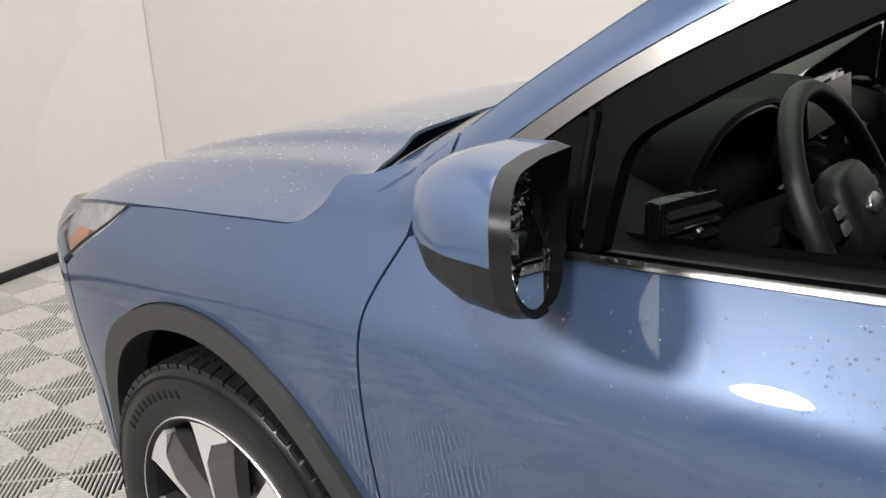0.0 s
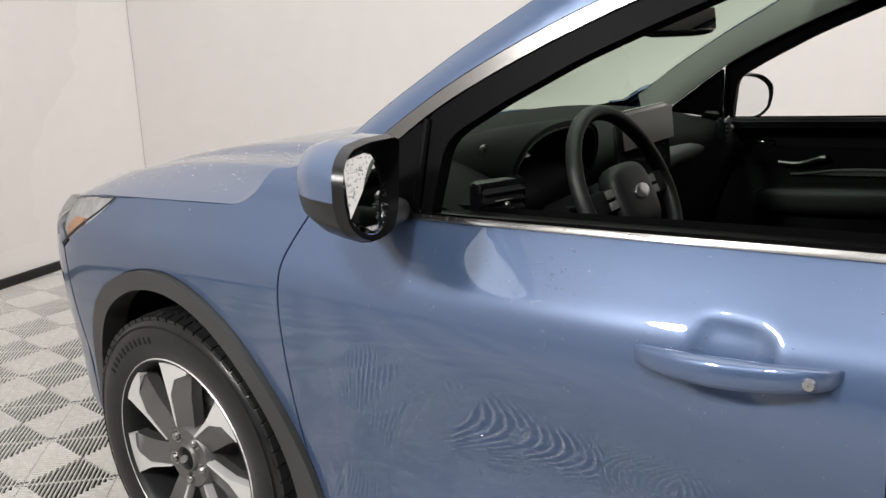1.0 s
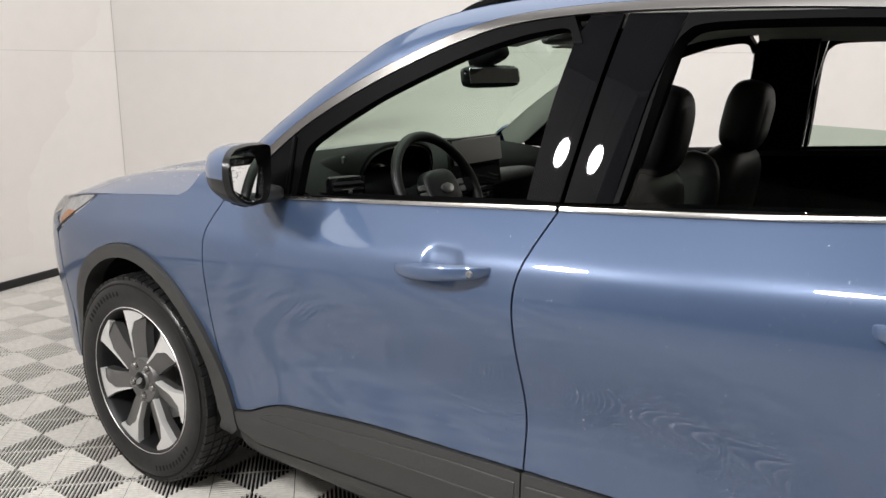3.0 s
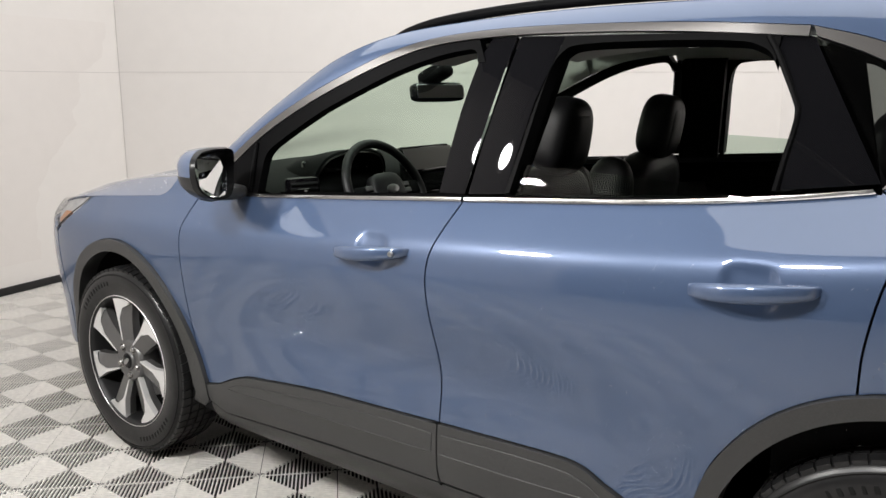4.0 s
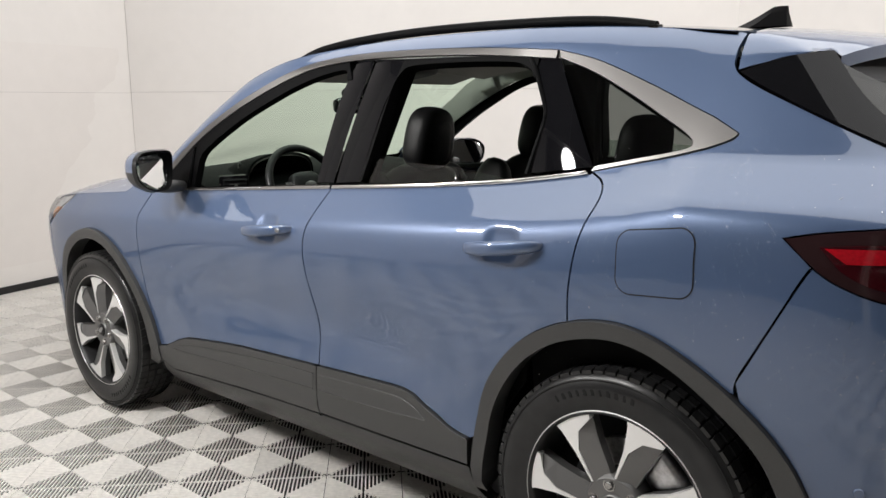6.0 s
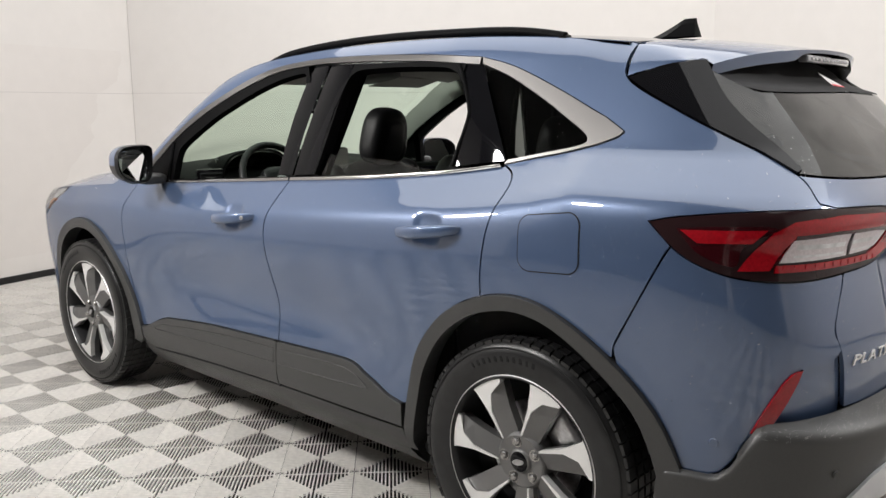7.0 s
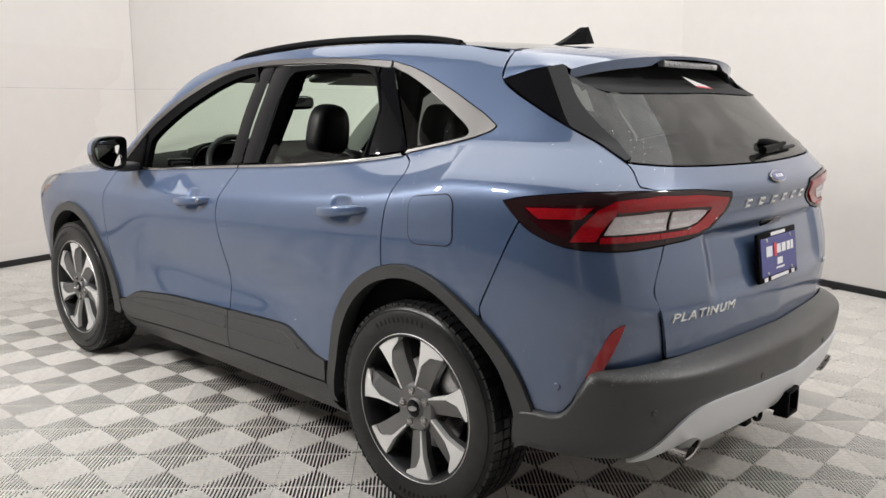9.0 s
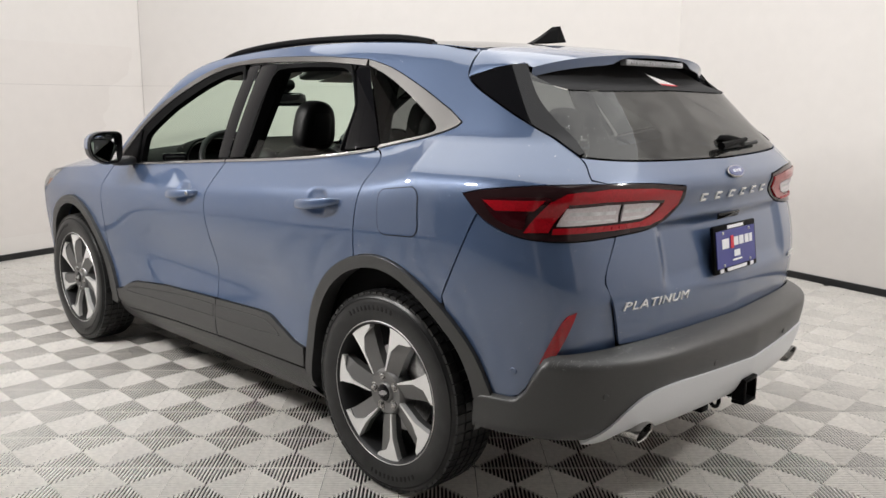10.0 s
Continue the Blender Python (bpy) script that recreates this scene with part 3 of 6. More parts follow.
CLAD_REAR = curve((-0.178, 0.512), (-0.403, 0.520), (-0.558, 0.525), (-0.613, 0.522), (-0.65, 0.512), (-0.686, 0.494), (-0.737, 0.474), (-0.80, 0.446), (-0.87, 0.432))
CHROME_IN = curve((0.855, 1.10), (0.755, 1.178), (0.62, 1.278), (0.45, 1.372), (0.29, 1.447), (0.14, 1.507), (0.0, 1.546), (-0.2, 1.565), (-0.45, 1.568), (-0.75, 1.560), (-1.02, 1.540))
CHROME_OUT = curve((0.895, 1.105), (0.775, 1.199), (0.63, 1.302), (0.46, 1.397), (0.30, 1.471), (0.15, 1.531), (0.0, 1.568), (-0.2, 1.586), (-0.45, 1.589), (-0.75, 1.582), (-1.02, 1.564))
QUARTER_OUT = curve((-1.02, 1.564), (-1.15, 1.53), (-1.31, 1.464), (-1.46, 1.396), (-1.555, 1.358), (-1.592, 1.342))
QUARTER_LOW = curve((-1.592, 1.338), (-1.56, 1.322), (-1.42, 1.284), (-1.30, 1.259), (-1.205, 1.238))
TAIL_LINE = curve((-1.555, 1.585), (-1.535, 1.54), (-1.56, 1.487), (-1.79, 1.405), (-1.97, 1.328), (-2.14, 1.243), (-2.185, 1.18))
LAMP_TOP = curve((-1.755, 1.13), (-1.85, 1.149), (-2.03, 1.166), (-2.24, 1.168), (-2.42, 1.162), (-2.60, 1.145))
LAMP_LOW = curve((-2.60, 1.145), (-2.60, 1.09), (-2.52, 1.04), (-2.42, 1.018), (-2.30, 1.01), (-2.13, 1.0), (-1.98, 1.008), (-1.88, 1.04), (-1.82, 1.078), (-1.755, 1.13))


def belt_line(x0, x1, up=0.0, n=20):
    return [(x0 + (x1 - x0) * k / n, BELT(x0 + (x1 - x0) * k / n) + up) for k in range(n + 1)]


PAINT = "paint"
# front fender
hood_gap = curve((1.665, 0.998), (1.40, 1.02), (1.22, 1.035), (1.165, 1.040), (1.13, 1.052), (1.105, 1.068), (1.09, 1.088), (1.082, 1.106), (1.07, 1.121), (1.05, 1.125), (1.02, 1.130), (0.985, 1.145))
fender = FRONT_OUT + [(1.81, 0.345), (1.86, 0.345)] + curve((1.852, 0.50), (1.87, 0.70), (1.875, 0.835)) + curve((1.875, 0.838), (1.72, 0.945), (1.665, 0.998)) + hood_gap[1:] + [(0.93, 1.18), (0.865, 1.205), (0.862, 1.16)] + [(0.905, 1.10)] + DOOR_FRONT[::-1]
panel("front_fender", fender, shell, PAINT, car, cell=0.025)
# the body side: windscreen pillar, roof rail and rear quarter in one pressing
body = [(0.925, 1.108), (0.86, 1.165), (0.862, 1.21)] + [(x, ROOFEDGE(x)) for x in np.linspace(0.84, -1.55, 40)] + TAIL_LINE + LAMP_TOP[:19][::-1] + curve((-1.825, 1.075), (-1.76, 0.97), (-1.71, 0.885), (-1.665, 0.80), (-1.66, 0.76))
body += [q for q in REAR_OUT[::-1] if -1.655 < q[0] < -1.225] + C_GAP + QUARTER_LOW[::-1] + QUARTER_OUT[::-1] + CHROME_OUT[::-1]
panel("body_side", body, shell, PAINT, car, cell=0.025)
# doors
front_door = DOOR_FRONT[3:] + belt_line(0.9, -0.222) + B_GAP[::-1][:-13] + CLAD_FRONT[::-1]
door = panel("front_door", front_door, shell, PAINT, car, cell=0.008)
rear_door = B_GAP[13:] + belt_line(-0.222, -1.205) + C_GAP[::-1] + [q for q in REAR_OUT[::-1] if q[0] > -1.22 and q[1] > 0.44] + CLAD_REAR[::-1]
rear = panel("rear_door", rear_door, shell, PAINT, car, cell=0.008)
# cladding of the sills and doors
panel("door_cladding", CLAD_FRONT + B_GAP[::-1][-7:-3] + [(-0.198, 0.343), (0.24, 0.331), (0.51, 0.317), (0.78, 0.300), (0.86, 0.33)], shell, "cladding", door, out=0.012, depth=0.02)
panel("door_cladding", CLAD_REAR + [(-0.872, 0.352), (-0.52, 0.348), (-0.198, 0.345)] + B_GAP[4:8], shell, "cladding", rear, out=0.012, depth=0.02)
for owner, up_line, low_line in ((door, curve((0.748, 0.396), (0.702, 0.417), (0.618, 0.432), (0.313, 0.460), (0.045, 0.476), (-0.163, 0.481)), curve((-0.163, 0.428), (-0.08, 0.424), (0.174, 0.417), (0.462, 0.406), (0.66, 0.397), (0.748, 0.396))),
                                 (rear, curve((-0.196, 0.482), (-0.405, 0.492), (-0.522, 0.495), (-0.597, 0.493), (-0.651, 0.478), (-0.678, 0.463), (-0.70, 0.451)), curve((-0.70, 0.447), (-0.507, 0.436), (-0.305, 0.430), (-0.196, 0.428)))):
    panel("cladding_insert", up_line + low_line, shell, "cladding_pattern", owner, out=0.0135, depth=0.006, gap=0, label="finely textured dark strip")
    # beads added along the strip's edges to catch light as edge highlights
    for line in (up_line, low_line):
        mirrored(part("cladding_bead", tube([shell(s, z, 0.0135) for s, z in line], 0.0022, 6), "cladding", owner))
panel("sill", [(0.88, 0.20), (0.86, 0.325), (0.78, 0.295), (0.51, 0.312), (0.24, 0.326), (-0.2, 0.340), (-0.872, 0.347), (-0.90, 0.20)], shell, "cladding", car, out=0.008, depth=0.05)
# wheel arch lips
for ring in (FRONT_OUT + [(1.812, 0.34), (1.785, 0.34)] + FRONT_IN[::-1] + [(0.955, 0.31), (0.90, 0.30), (0.86, 0.33)],
             REAR_OUT + [(-1.87, 0.40), (-1.81, 0.36)] + REAR_IN[::-1] + [(-0.935, 0.29), (-0.89, 0.29)]):
    panel("arch_lip", ring, shell, "cladding", car, out=0.016, depth=0.07, cell=0.025, gap=0)
# inner shells behind the gaps, near-black to hold the shade seen there
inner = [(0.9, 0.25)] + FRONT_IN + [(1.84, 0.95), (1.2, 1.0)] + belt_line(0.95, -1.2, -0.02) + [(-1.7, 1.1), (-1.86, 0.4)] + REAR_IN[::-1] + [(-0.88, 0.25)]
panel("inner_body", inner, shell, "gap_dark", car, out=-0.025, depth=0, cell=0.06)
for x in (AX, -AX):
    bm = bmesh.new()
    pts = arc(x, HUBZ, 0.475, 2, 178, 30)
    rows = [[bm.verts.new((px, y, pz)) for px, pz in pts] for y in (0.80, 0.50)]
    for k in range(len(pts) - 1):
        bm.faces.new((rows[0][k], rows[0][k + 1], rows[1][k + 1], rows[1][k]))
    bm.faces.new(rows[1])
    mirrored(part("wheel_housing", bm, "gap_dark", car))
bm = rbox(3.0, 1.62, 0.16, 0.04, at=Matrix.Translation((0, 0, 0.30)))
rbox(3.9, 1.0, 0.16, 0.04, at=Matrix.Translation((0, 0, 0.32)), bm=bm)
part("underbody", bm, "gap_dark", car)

# side window surround
panel("window_trim", CHROME_OUT + CHROME_IN[::-1], shell, "satin_chrome", car, out=0.004, depth=0.012, gap=0.001, label="brushed bright window surround")
panel("window_trim", [(-1.024, 1.564)] + QUARTER_OUT[1:] + QUARTER_LOW + curve((-1.213, 1.252), (-1.34, 1.278), (-1.44, 1.30), (-1.462, 1.315), (-1.44, 1.338), (-1.37, 1.378), (-1.26, 1.44), (-1.14, 1.50), (-1.035, 1.54)), shell, "satin_chrome", car, out=0.004, depth=0.012, gap=0.001, cell=0.02, label="brushed bright window surround")
panel("belt_trim", belt_line(0.905, -0.218, -0.004) + belt_line(-0.218, 0.88, 0.009), shell, "chrome", door, out=0.006, depth=0.014, gap=0.0008, label="bright chrome strip")
panel("belt_trim", belt_line(-0.226, -1.20, -0.004) + belt_line(-1.19, -0.226, 0.009), shell, "chrome", rear, out=0.006, depth=0.014, gap=0.0008, label="bright chrome strip")
FRAME_IN = curve((0.618, 1.09), (0.612, 1.15), (0.597, 1.218), (0.53, 1.268), (0.43, 1.326), (0.33, 1.379), (0.13, 1.468), (0.0, 1.511), (-0.10, 1.531), (-0.155, 1.532), (-0.172, 1.50))
panel("window_frame", CHROME_IN[11:43] + [(-0.165, 1.561), (-0.2, 1.50)] + FRAME_IN[::-1] + [(0.644, 1.085), (0.642, 1.20)], shell, "satin_black", door, out=0.0, depth=0.03, gap=0.001, cell=0.02)
panel("mirror_sail", [(0.845, 1.10)] + CHROME_IN[1:11] + [(0.657, 1.244), (0.657, 1.20), (0.662, 1.09)], shell, "satin_black", door, out=0.001, depth=0.03, gap=0.001, cell=0.02)
mirrored(part("window_channel", tube([shell(s, z, 0.003) for s, z in curve((0.654, 1.088), (0.651, 1.18), (0.648, 1.252))], 0.0075, 8), "satin_black", door))


def pillar(x0, slope, radius):
    """The body's side with a cover bulging about its own middle line."""
    def surf(s, z, out=0.0):
        p = shell(s, z, out)
        p.y -= (s - x0 - slope * (z - 1.15)) ** 2 / (2 * radius) + (z - 1.36) ** 2 / 4
        return p
    return surf


panel("pillar_cover", [(-0.128, 1.148), (-0.218, 1.152), (-0.284, 1.566), (-0.20, 1.562), (-0.172, 1.50), (-0.152, 1.38)], pillar(-0.173, -0.17, 0.7), "gloss_black", door, out=0.003, depth=0.012, gap=0.0015, cell=0.03, label="glossy black pillar cover")
panel("pillar_cover", [(-0.226, 1.152), (-0.345, 1.162), (-0.385, 1.40), (-0.432, 1.563), (-0.292, 1.566)], pillar(-0.285, -0.19, 0.7), "gloss_black", rear, out=0.003, depth=0.012, gap=0.0015, cell=0.03, label="glossy black pillar cover")
panel("window_frame", curve((-0.347, 1.165), (-0.363, 1.26), (-0.387, 1.40), (-0.434, 1.563)) + [(-0.75, 1.559), (-0.965, 1.551)] + curve((-0.962, 1.485), (-0.948, 1.508), (-0.92, 1.525), (-0.87, 1.536), (-0.70, 1.542), (-0.49, 1.539), (-0.435, 1.52), (-0.41, 1.475), (-0.396, 1.40), (-0.378, 1.27), (-0.362, 1.168)), shell, "satin_black", rear, out=0.0, depth=0.045, gap=0.001, cell=0.02)
panel("pillar_cover", [(-1.010, 1.222), (-1.203, 1.247), (-1.03, 1.541), (-0.985, 1.552)] + curve((-0.940, 1.545), (-0.965, 1.51), (-0.990, 1.465), (-1.018, 1.412), (-1.028, 1.385), (-1.027, 1.345), (-1.018, 1.28), (-1.010, 1.222)), pillar(-1.09, 0.2, 0.9), "gloss_black", rear, out=0.003, depth=0.03, gap=0.0015, cell=0.03, label="glossy black pillar cover")
mirrored(part("window_channel", tube([shell(s, z, 0.001) for s, z in curve((-0.938, 1.545), (-0.962, 1.51), (-0.987, 1.465), (-1.015, 1.412), (-1.025, 1.385), (-1.024, 1.345), (-1.015, 1.28), (-1.008, 1.222))], 0.0065, 8), "satin_black", rear))
panel("quarter_window", curve((-1.213, 1.252), (-1.34, 1.278), (-1.44, 1.30), (-1.462, 1.315), (-1.44, 1.338), (-1.37, 1.378), (-1.26, 1.44), (-1.14, 1.50), (-1.035, 1.54)), shell, "privacy_glass", car, out=0.0, depth=0.0, gap=0, cell=0.04, label="dark tinted fixed side glass")
panel("rear_door_window", [(-0.345, 1.10), (-0.98, 1.15), (-0.95, 1.210), (-0.742, 1.234), (-0.36, 1.247)], shell, "door_glass", rear, out=-0.018, depth=0, gap=0, cell=0.08, label="side glass wound down almost fully")
# inner pillar linings, sills and cant rails
panel("pillar_lining", [(0.92, 1.11)] + CHROME_IN[2:44] + [(x, ROOFEDGE(x) - 0.012) for x in np.linspace(-0.25, 0.86, 24)], shell, "headliner", car, out=-0.022, depth=0, gap=0, cell=0.05)
panel("pillar_lining", [(-0.17, 1.08), (-0.33, 1.10), (-0.41, 1.56), (-0.24, 1.56)], shell, "satin_black", car, out=-0.06, depth=0.03, gap=0, cell=0.06)
panel("pillar_lining", [(-1.08, 1.1), (-1.24, 1.1), (-1.12, 1.55), (-1.02, 1.55)], shell, "satin_black", car, out=-0.06, depth=0.03, gap=0, cell=0.06)
panel("pillar_lining", [(-1.03, 1.53), (-1.15, 1.50), (-1.44, 1.34), (-1.47, 1.30), (-1.9, 1.25), (-1.9, 1.40), (-1.55, 1.56), (-1.1, 1.59)], shell, "satin_black", car, out=-0.05, depth=0, gap=0, cell=0.06)
panel("rail_lining", [(-0.2, 1.55), (-1.05, 1.54), (-1.1, 1.60), (-0.2, 1.612)], shell, "headliner", car, out=-0.045, depth=0, gap=0, cell=0.08)


def ledge(x, w, out=0.0):
    """The window sill, over x and the way in from the skin."""
    return Vector((x, half_width(x, BELT(x)) - 0.004 - w, BELT(x) + 0.002 - 0.06 * w + out))


panel("window_sill", [(0.88, 0.0), (0.88, 0.11), (-1.04, 0.11), (-1.04, 0.0)], ledge, "satin_black", car, depth=0.02, gap=0, cell=0.06, away=(0, 0, 1))
panel("window_seal", [(0.66, 0.012), (0.66, 0.03), (-0.13, 0.03), (-0.13, 0.012)], ledge, "seal", car, out=0.006, depth=0.02, gap=0, cell=0.06, away=(0, 0, 1))

# ---- hood, cowl, windscreen, roof ----
EDGE = spline([(2.12, 0.70), (2.0, 0.76), (1.85, 0.812), (1.665, 0.835), (1.4, 0.838), (1.2, 0.837), (1.0, 0.825)])
EDGEZ = spline([(2.12, 0.893), (2.0, 0.928), (1.85, 0.967), (1.665, 0.994), (1.4, 1.016), (1.2, 1.034), (1.0, 1.052)])


LIFT = spline([(1.165, 0.0), (1.13, 0.02), (1.105, 0.065), (1.09, 0.115), (1.08, 0.165), (1.06, 0.2), (1.04, 0.2)])


def hood_top(x, y, out=0.0):
    k = abs(y) * 0.86 / EDGE(x)
    # the rear corner of the hood rises to the windscreen pillar
    k -= LIFT(max(x, 1.04)) * ease((k - 0.5) / 0.3) if x < 1.165 else 0.0
    return Vector((x, y, HOODX(x) - HOODY(k) * (HOODX(x) - EDGEZ(x)) / HOODY(0.86) + out))


side = curve((2.10, 0.60), (2.02, 0.735), (1.86, 0.81), (1.65, 0.836), (1.4, 0.837), (1.22, 0.838), (1.165, 0.837), (1.13, 0.832), (1.105, 0.824), (1.09, 0.812), (1.082, 0.798), (1.07, 0.782), (1.05, 0.767))
back = curve((1.05, 0.767), (1.085, 0.715), (1.145, 0.61), (1.21, 0.45), (1.25, 0.2), (1.26, 0.0))
half = curve((2.14, 0.0), (2.135, 0.3), (2.10, 0.60))[:-1] + side[:-1] + back
panel("hood", half + [(x, -y) for x, y in reversed(half[1:-1])], hood_top, PAINT, car, cell=0.022, gap=0.003, both=False, depth=0.007, away=(0, 0, 1))


def cowl_top(x, y, out=0.0):
    return Vector((x, y, 1.062 + 0.02 * (1 - (y / 0.8) ** 2) - 0.03 * max(0.0, abs(y) - 0.4) + out))


panel("cowl", [(1.28, -0.3), (1.28, 0.3), (1.13, 0.64), (0.92, 0.76), (0.92, -0.76), (1.13, -0.64)], cowl_top, "satin_black", car, both=False, away=(0, 0, 1), cell=0.06)
for y0, y1 in ((0.52, -0.05), (0.0, -0.6)):
    part("wiper", tube([(1.13 - 0.05 * abs(y), y, 1.108 - 0.03 * abs(y)) for y in np.linspace(y0, y1, 8)], 0.008, 6), "satin_black", car)
screen = [(x, half_width(x, ROOFEDGE(x)) - 0.035) for x in np.linspace(1.0, 0.22, 24)] + curve((0.20, 0.56), (0.165, 0.4), (0.15, 0.2), (0.145, 0.0))
base = curve((1.27, 0.0), (1.26, 0.3), (1.18, 0.55), (1.0, half_width(1.0, ROOFEDGE(1.0)) - 0.035))
half = base[:-1] + screen
ring = half + [(x, -y) for x, y in reversed(half[1:-1])]
panel("windscreen", ring, top, "windscreen_glass", car, out=-0.004, both=False, depth=0, gap=0, cell=0.06, away=(0.4, 0, 1))
# glossy dark band round the screen
band = screen[:25]
panel("windscreen_border", [(x, y + 0.004) for x, y in band] + [(x, y - 0.014) for x, y in reversed(band)], top, "gloss_black", car, out=-0.007, depth=0, gap=0, cell=0.04, away=(0.4, 0, 1))
panel("windscreen_border", [(x, y) for x, y in base] + [(x - 0.05, y - 0.02) for x, y in reversed(base[1:])] + [(base[0][0] - 0.05, 0.0)], top, "gloss_black", car, out=-0.007, depth=0, gap=0, cell=0.05, away=(0.4, 0, 1))
# inner covers of the windscreen pillars
low_line = spline([p for p in CHROME_IN[:44:3]])
bm = bmesh.new()
rows = []
for x in np.linspace(0.93, 0.20, 22):
    a = top(x, half_width(x, ROOFEDGE(x)) - 0.052, -0.010)
    b = shell(x, low_line(x) + 0.004, -0.03)
    mid = a.lerp(b, 0.5) - Vector((0.005, 0.009, 0.005))
    rows.append([bm.verts.new(a * (1 - t) ** 2 + mid * 2 * t * (1 - t) + b * t * t) for t in (0, 0.2, 0.4, 0.6, 0.8, 1)])
for a, b in zip(rows, rows[1:]):
    for k in range(5):
        bm.faces.new((a[k], b[k], b[k + 1], a[k + 1]))
bmesh.ops.recalc_face_normals(bm, faces=bm.faces[:])
mirrored(part("pillar_lining", bm, "headliner", car, "pale grey inner pillar cover"))
strip = [(x, half_width(x, ROOFEDGE(x)) - 0.001) for x in np.linspace(1.0, -1.54, 40)]
panel("roof_edge", strip + [(x, y - 0.033 if x > 0.2 else (0.535 if x > -1.2 else min(y - 0.006, 0.535 + (-1.2 - x) * 0.8))) for x, y in reversed(strip)], top, PAINT, car, out=0.0, depth=0.01, gap=0, cell=0.03, away=(0, 0, 1))
panel("roof_glass", curve((0.15, 0.0), (0.17, 0.3), (0.205, 0.532), n=4) + [(-1.2, 0.532), (-1.27, 0.585), (-1.5, 0.592), (-1.5, -0.592), (-1.27, -0.585), (-1.2, -0.532)] + curve((0.205, -0.532), (0.17, -0.3), (0.15, 0.0), n=4)[:-1], top, "gloss_black", car, out=-0.001, both=False, gap=0.001, cell=0.08, away=(0, 0, 1), label="glossy black panoramic roof glass")
panel("headliner", [(0.2, 0.56), (-1.6, 0.52), (-1.6, -0.52), (0.2, -0.56)], top, "headliner", car, out=-0.055, both=False, depth=0.0, gap=0, cell=0.1, away=(0, 0, 1), label="pale grey fabric headliner")
for y in (0.3, -0.3):
    part("sun_visor", rbox(0.17, 0.38, 0.02, 0.008, at=Matrix.Translation((0.26, y, 1.535)) @ Matrix.Rotation(radians(14), 4, "Y")), "headliner", car)
# roof rails
bm = bmesh.new()
rail = [Vector((x, 0.575, ROOFEDGE(x) + h)) for x, h in curve((0.235, 0.002), (0.17, 0.014), (0.0, 0.022), (-0.4, 0.024), (-0.8, 0.021), (-1.05, 0.018), (-1.18, 0.011), (-1.27, 0.002))]
tube(rail, lambda t: 0.015, 10, bm=bm)
rails = part("roof_rail", bm, "satin_black", car, "black roof rail")
mirrored(rails)
panel("rail_base", [(0.24, 0.56), (0.24, 0.59), (-1.28, 0.59), (-1.28, 0.56)], top, "seal", car, out=0.006, depth=0.01, gap=0, cell=0.05, away=(0, 0, 1))
# shark-fin aerial
bm = bmesh.new()
rows = []
for k in range(9):
    t = k / 8
    x0, x1, w, z = -1.245 - 0.135 * t ** 0.8, -1.432 + 0.012 * t, 0.038 * (1 - t) + 0.004, 1.645 + 0.062 * t
    rows.append([bm.verts.new((x, y, z)) for x, y in ((x0, 0), (x0 * 0.6 + x1 * 0.4, w), (x1, w * 0.7), (x1 - 0.004, 0), (x1, -w * 0.7), (x0 * 0.6 + x1 * 0.4, -w))])
for a, b in zip(rows, rows[1:]):
    for k in range(6):
        bm.faces.new((a[k], a[(k + 1) % 6], b[(k + 1) % 6], b[k]))
bm.faces.new(rows[-1])
part("aerial", bm, "satin_black", car, "dark grey shark-fin aerial", smooth=30)

# ---- tail ----
tail_half = TAIL_LINE[30:] + [(-2.24, 1.168)] + [p for p in LAMP_TOP[18:]] + [p for p in LAMP_LOW if p[0] < -2.29] + curve((-2.29, 1.008), (-2.225, 0.89), (-2.25, 0.80), (-2.28, 0.67))
lid_top = [(s, z) for s, z in curve((-2.14, 1.243), (-2.3, 1.232), (-2.47, 1.226), (-2.7, 1.222), (-2.95, 1.22))]
outline = mirror_s(lid_top[::-1] + tail_half + [(-2.95, 0.665)], -1)
tailgate = panel("tailgate", outline, shell, PAINT, car, both=False, cell=0.025)
glass_half = curve((-2.95, 1.222), (-2.7, 1.224), (-2.47, 1.228), (-2.3, 1.234), (-2.145, 1.246)) + curve((-2.145, 1.25), (-2.05, 1.35), (-1.995, 1.43), (-1.972, 1.52)) + curve((-1.975, 1.513), (-2.12, 1.457), (-2.30, 1.445), (-2.95, 1.45))
rear_window = panel("rear_window", mirror_s(glass_half, -1), shell, "marked_glass", tailgate, both=False, depth=0, gap=0.001, cell=0.06, label="dark tinted rear glass with blotchy paler marks")
panel("side_spoiler", curve((-1.565, 1.487), (-1.79, 1.407), (-1.97, 1.33), (-2.135, 1.246)) + curve((-2.157, 1.252), (-2.062, 1.35), (-2.008, 1.43), (-1.984, 1.52), (-1.965, 1.534)) + curve((-1.93, 1.53), (-1.75, 1.518), (-1.565, 1.487)), shell, "gloss_black", tailgate, out=0.006, depth=0.02, gap=0.001, cell=0.03, label="glossy black side panel beside the rear glass")
low_half = curve((-1.968, 1.53), (-1.975, 1.513), (-2.12, 1.457), (-2.30, 1.445), (-2.95, 1.45))


def recess(s, z, out=0.0):
    """The dark hollow between the rear glass and the spoiler."""
    q = s if s > -2.95 else -5.9 - s
    return shell(s, z, 0.003 + out) + Vector((0.075 * ease((z - 1.45) / 0.04) * ease((-1.98 - q) / 0.1), 0, 0))


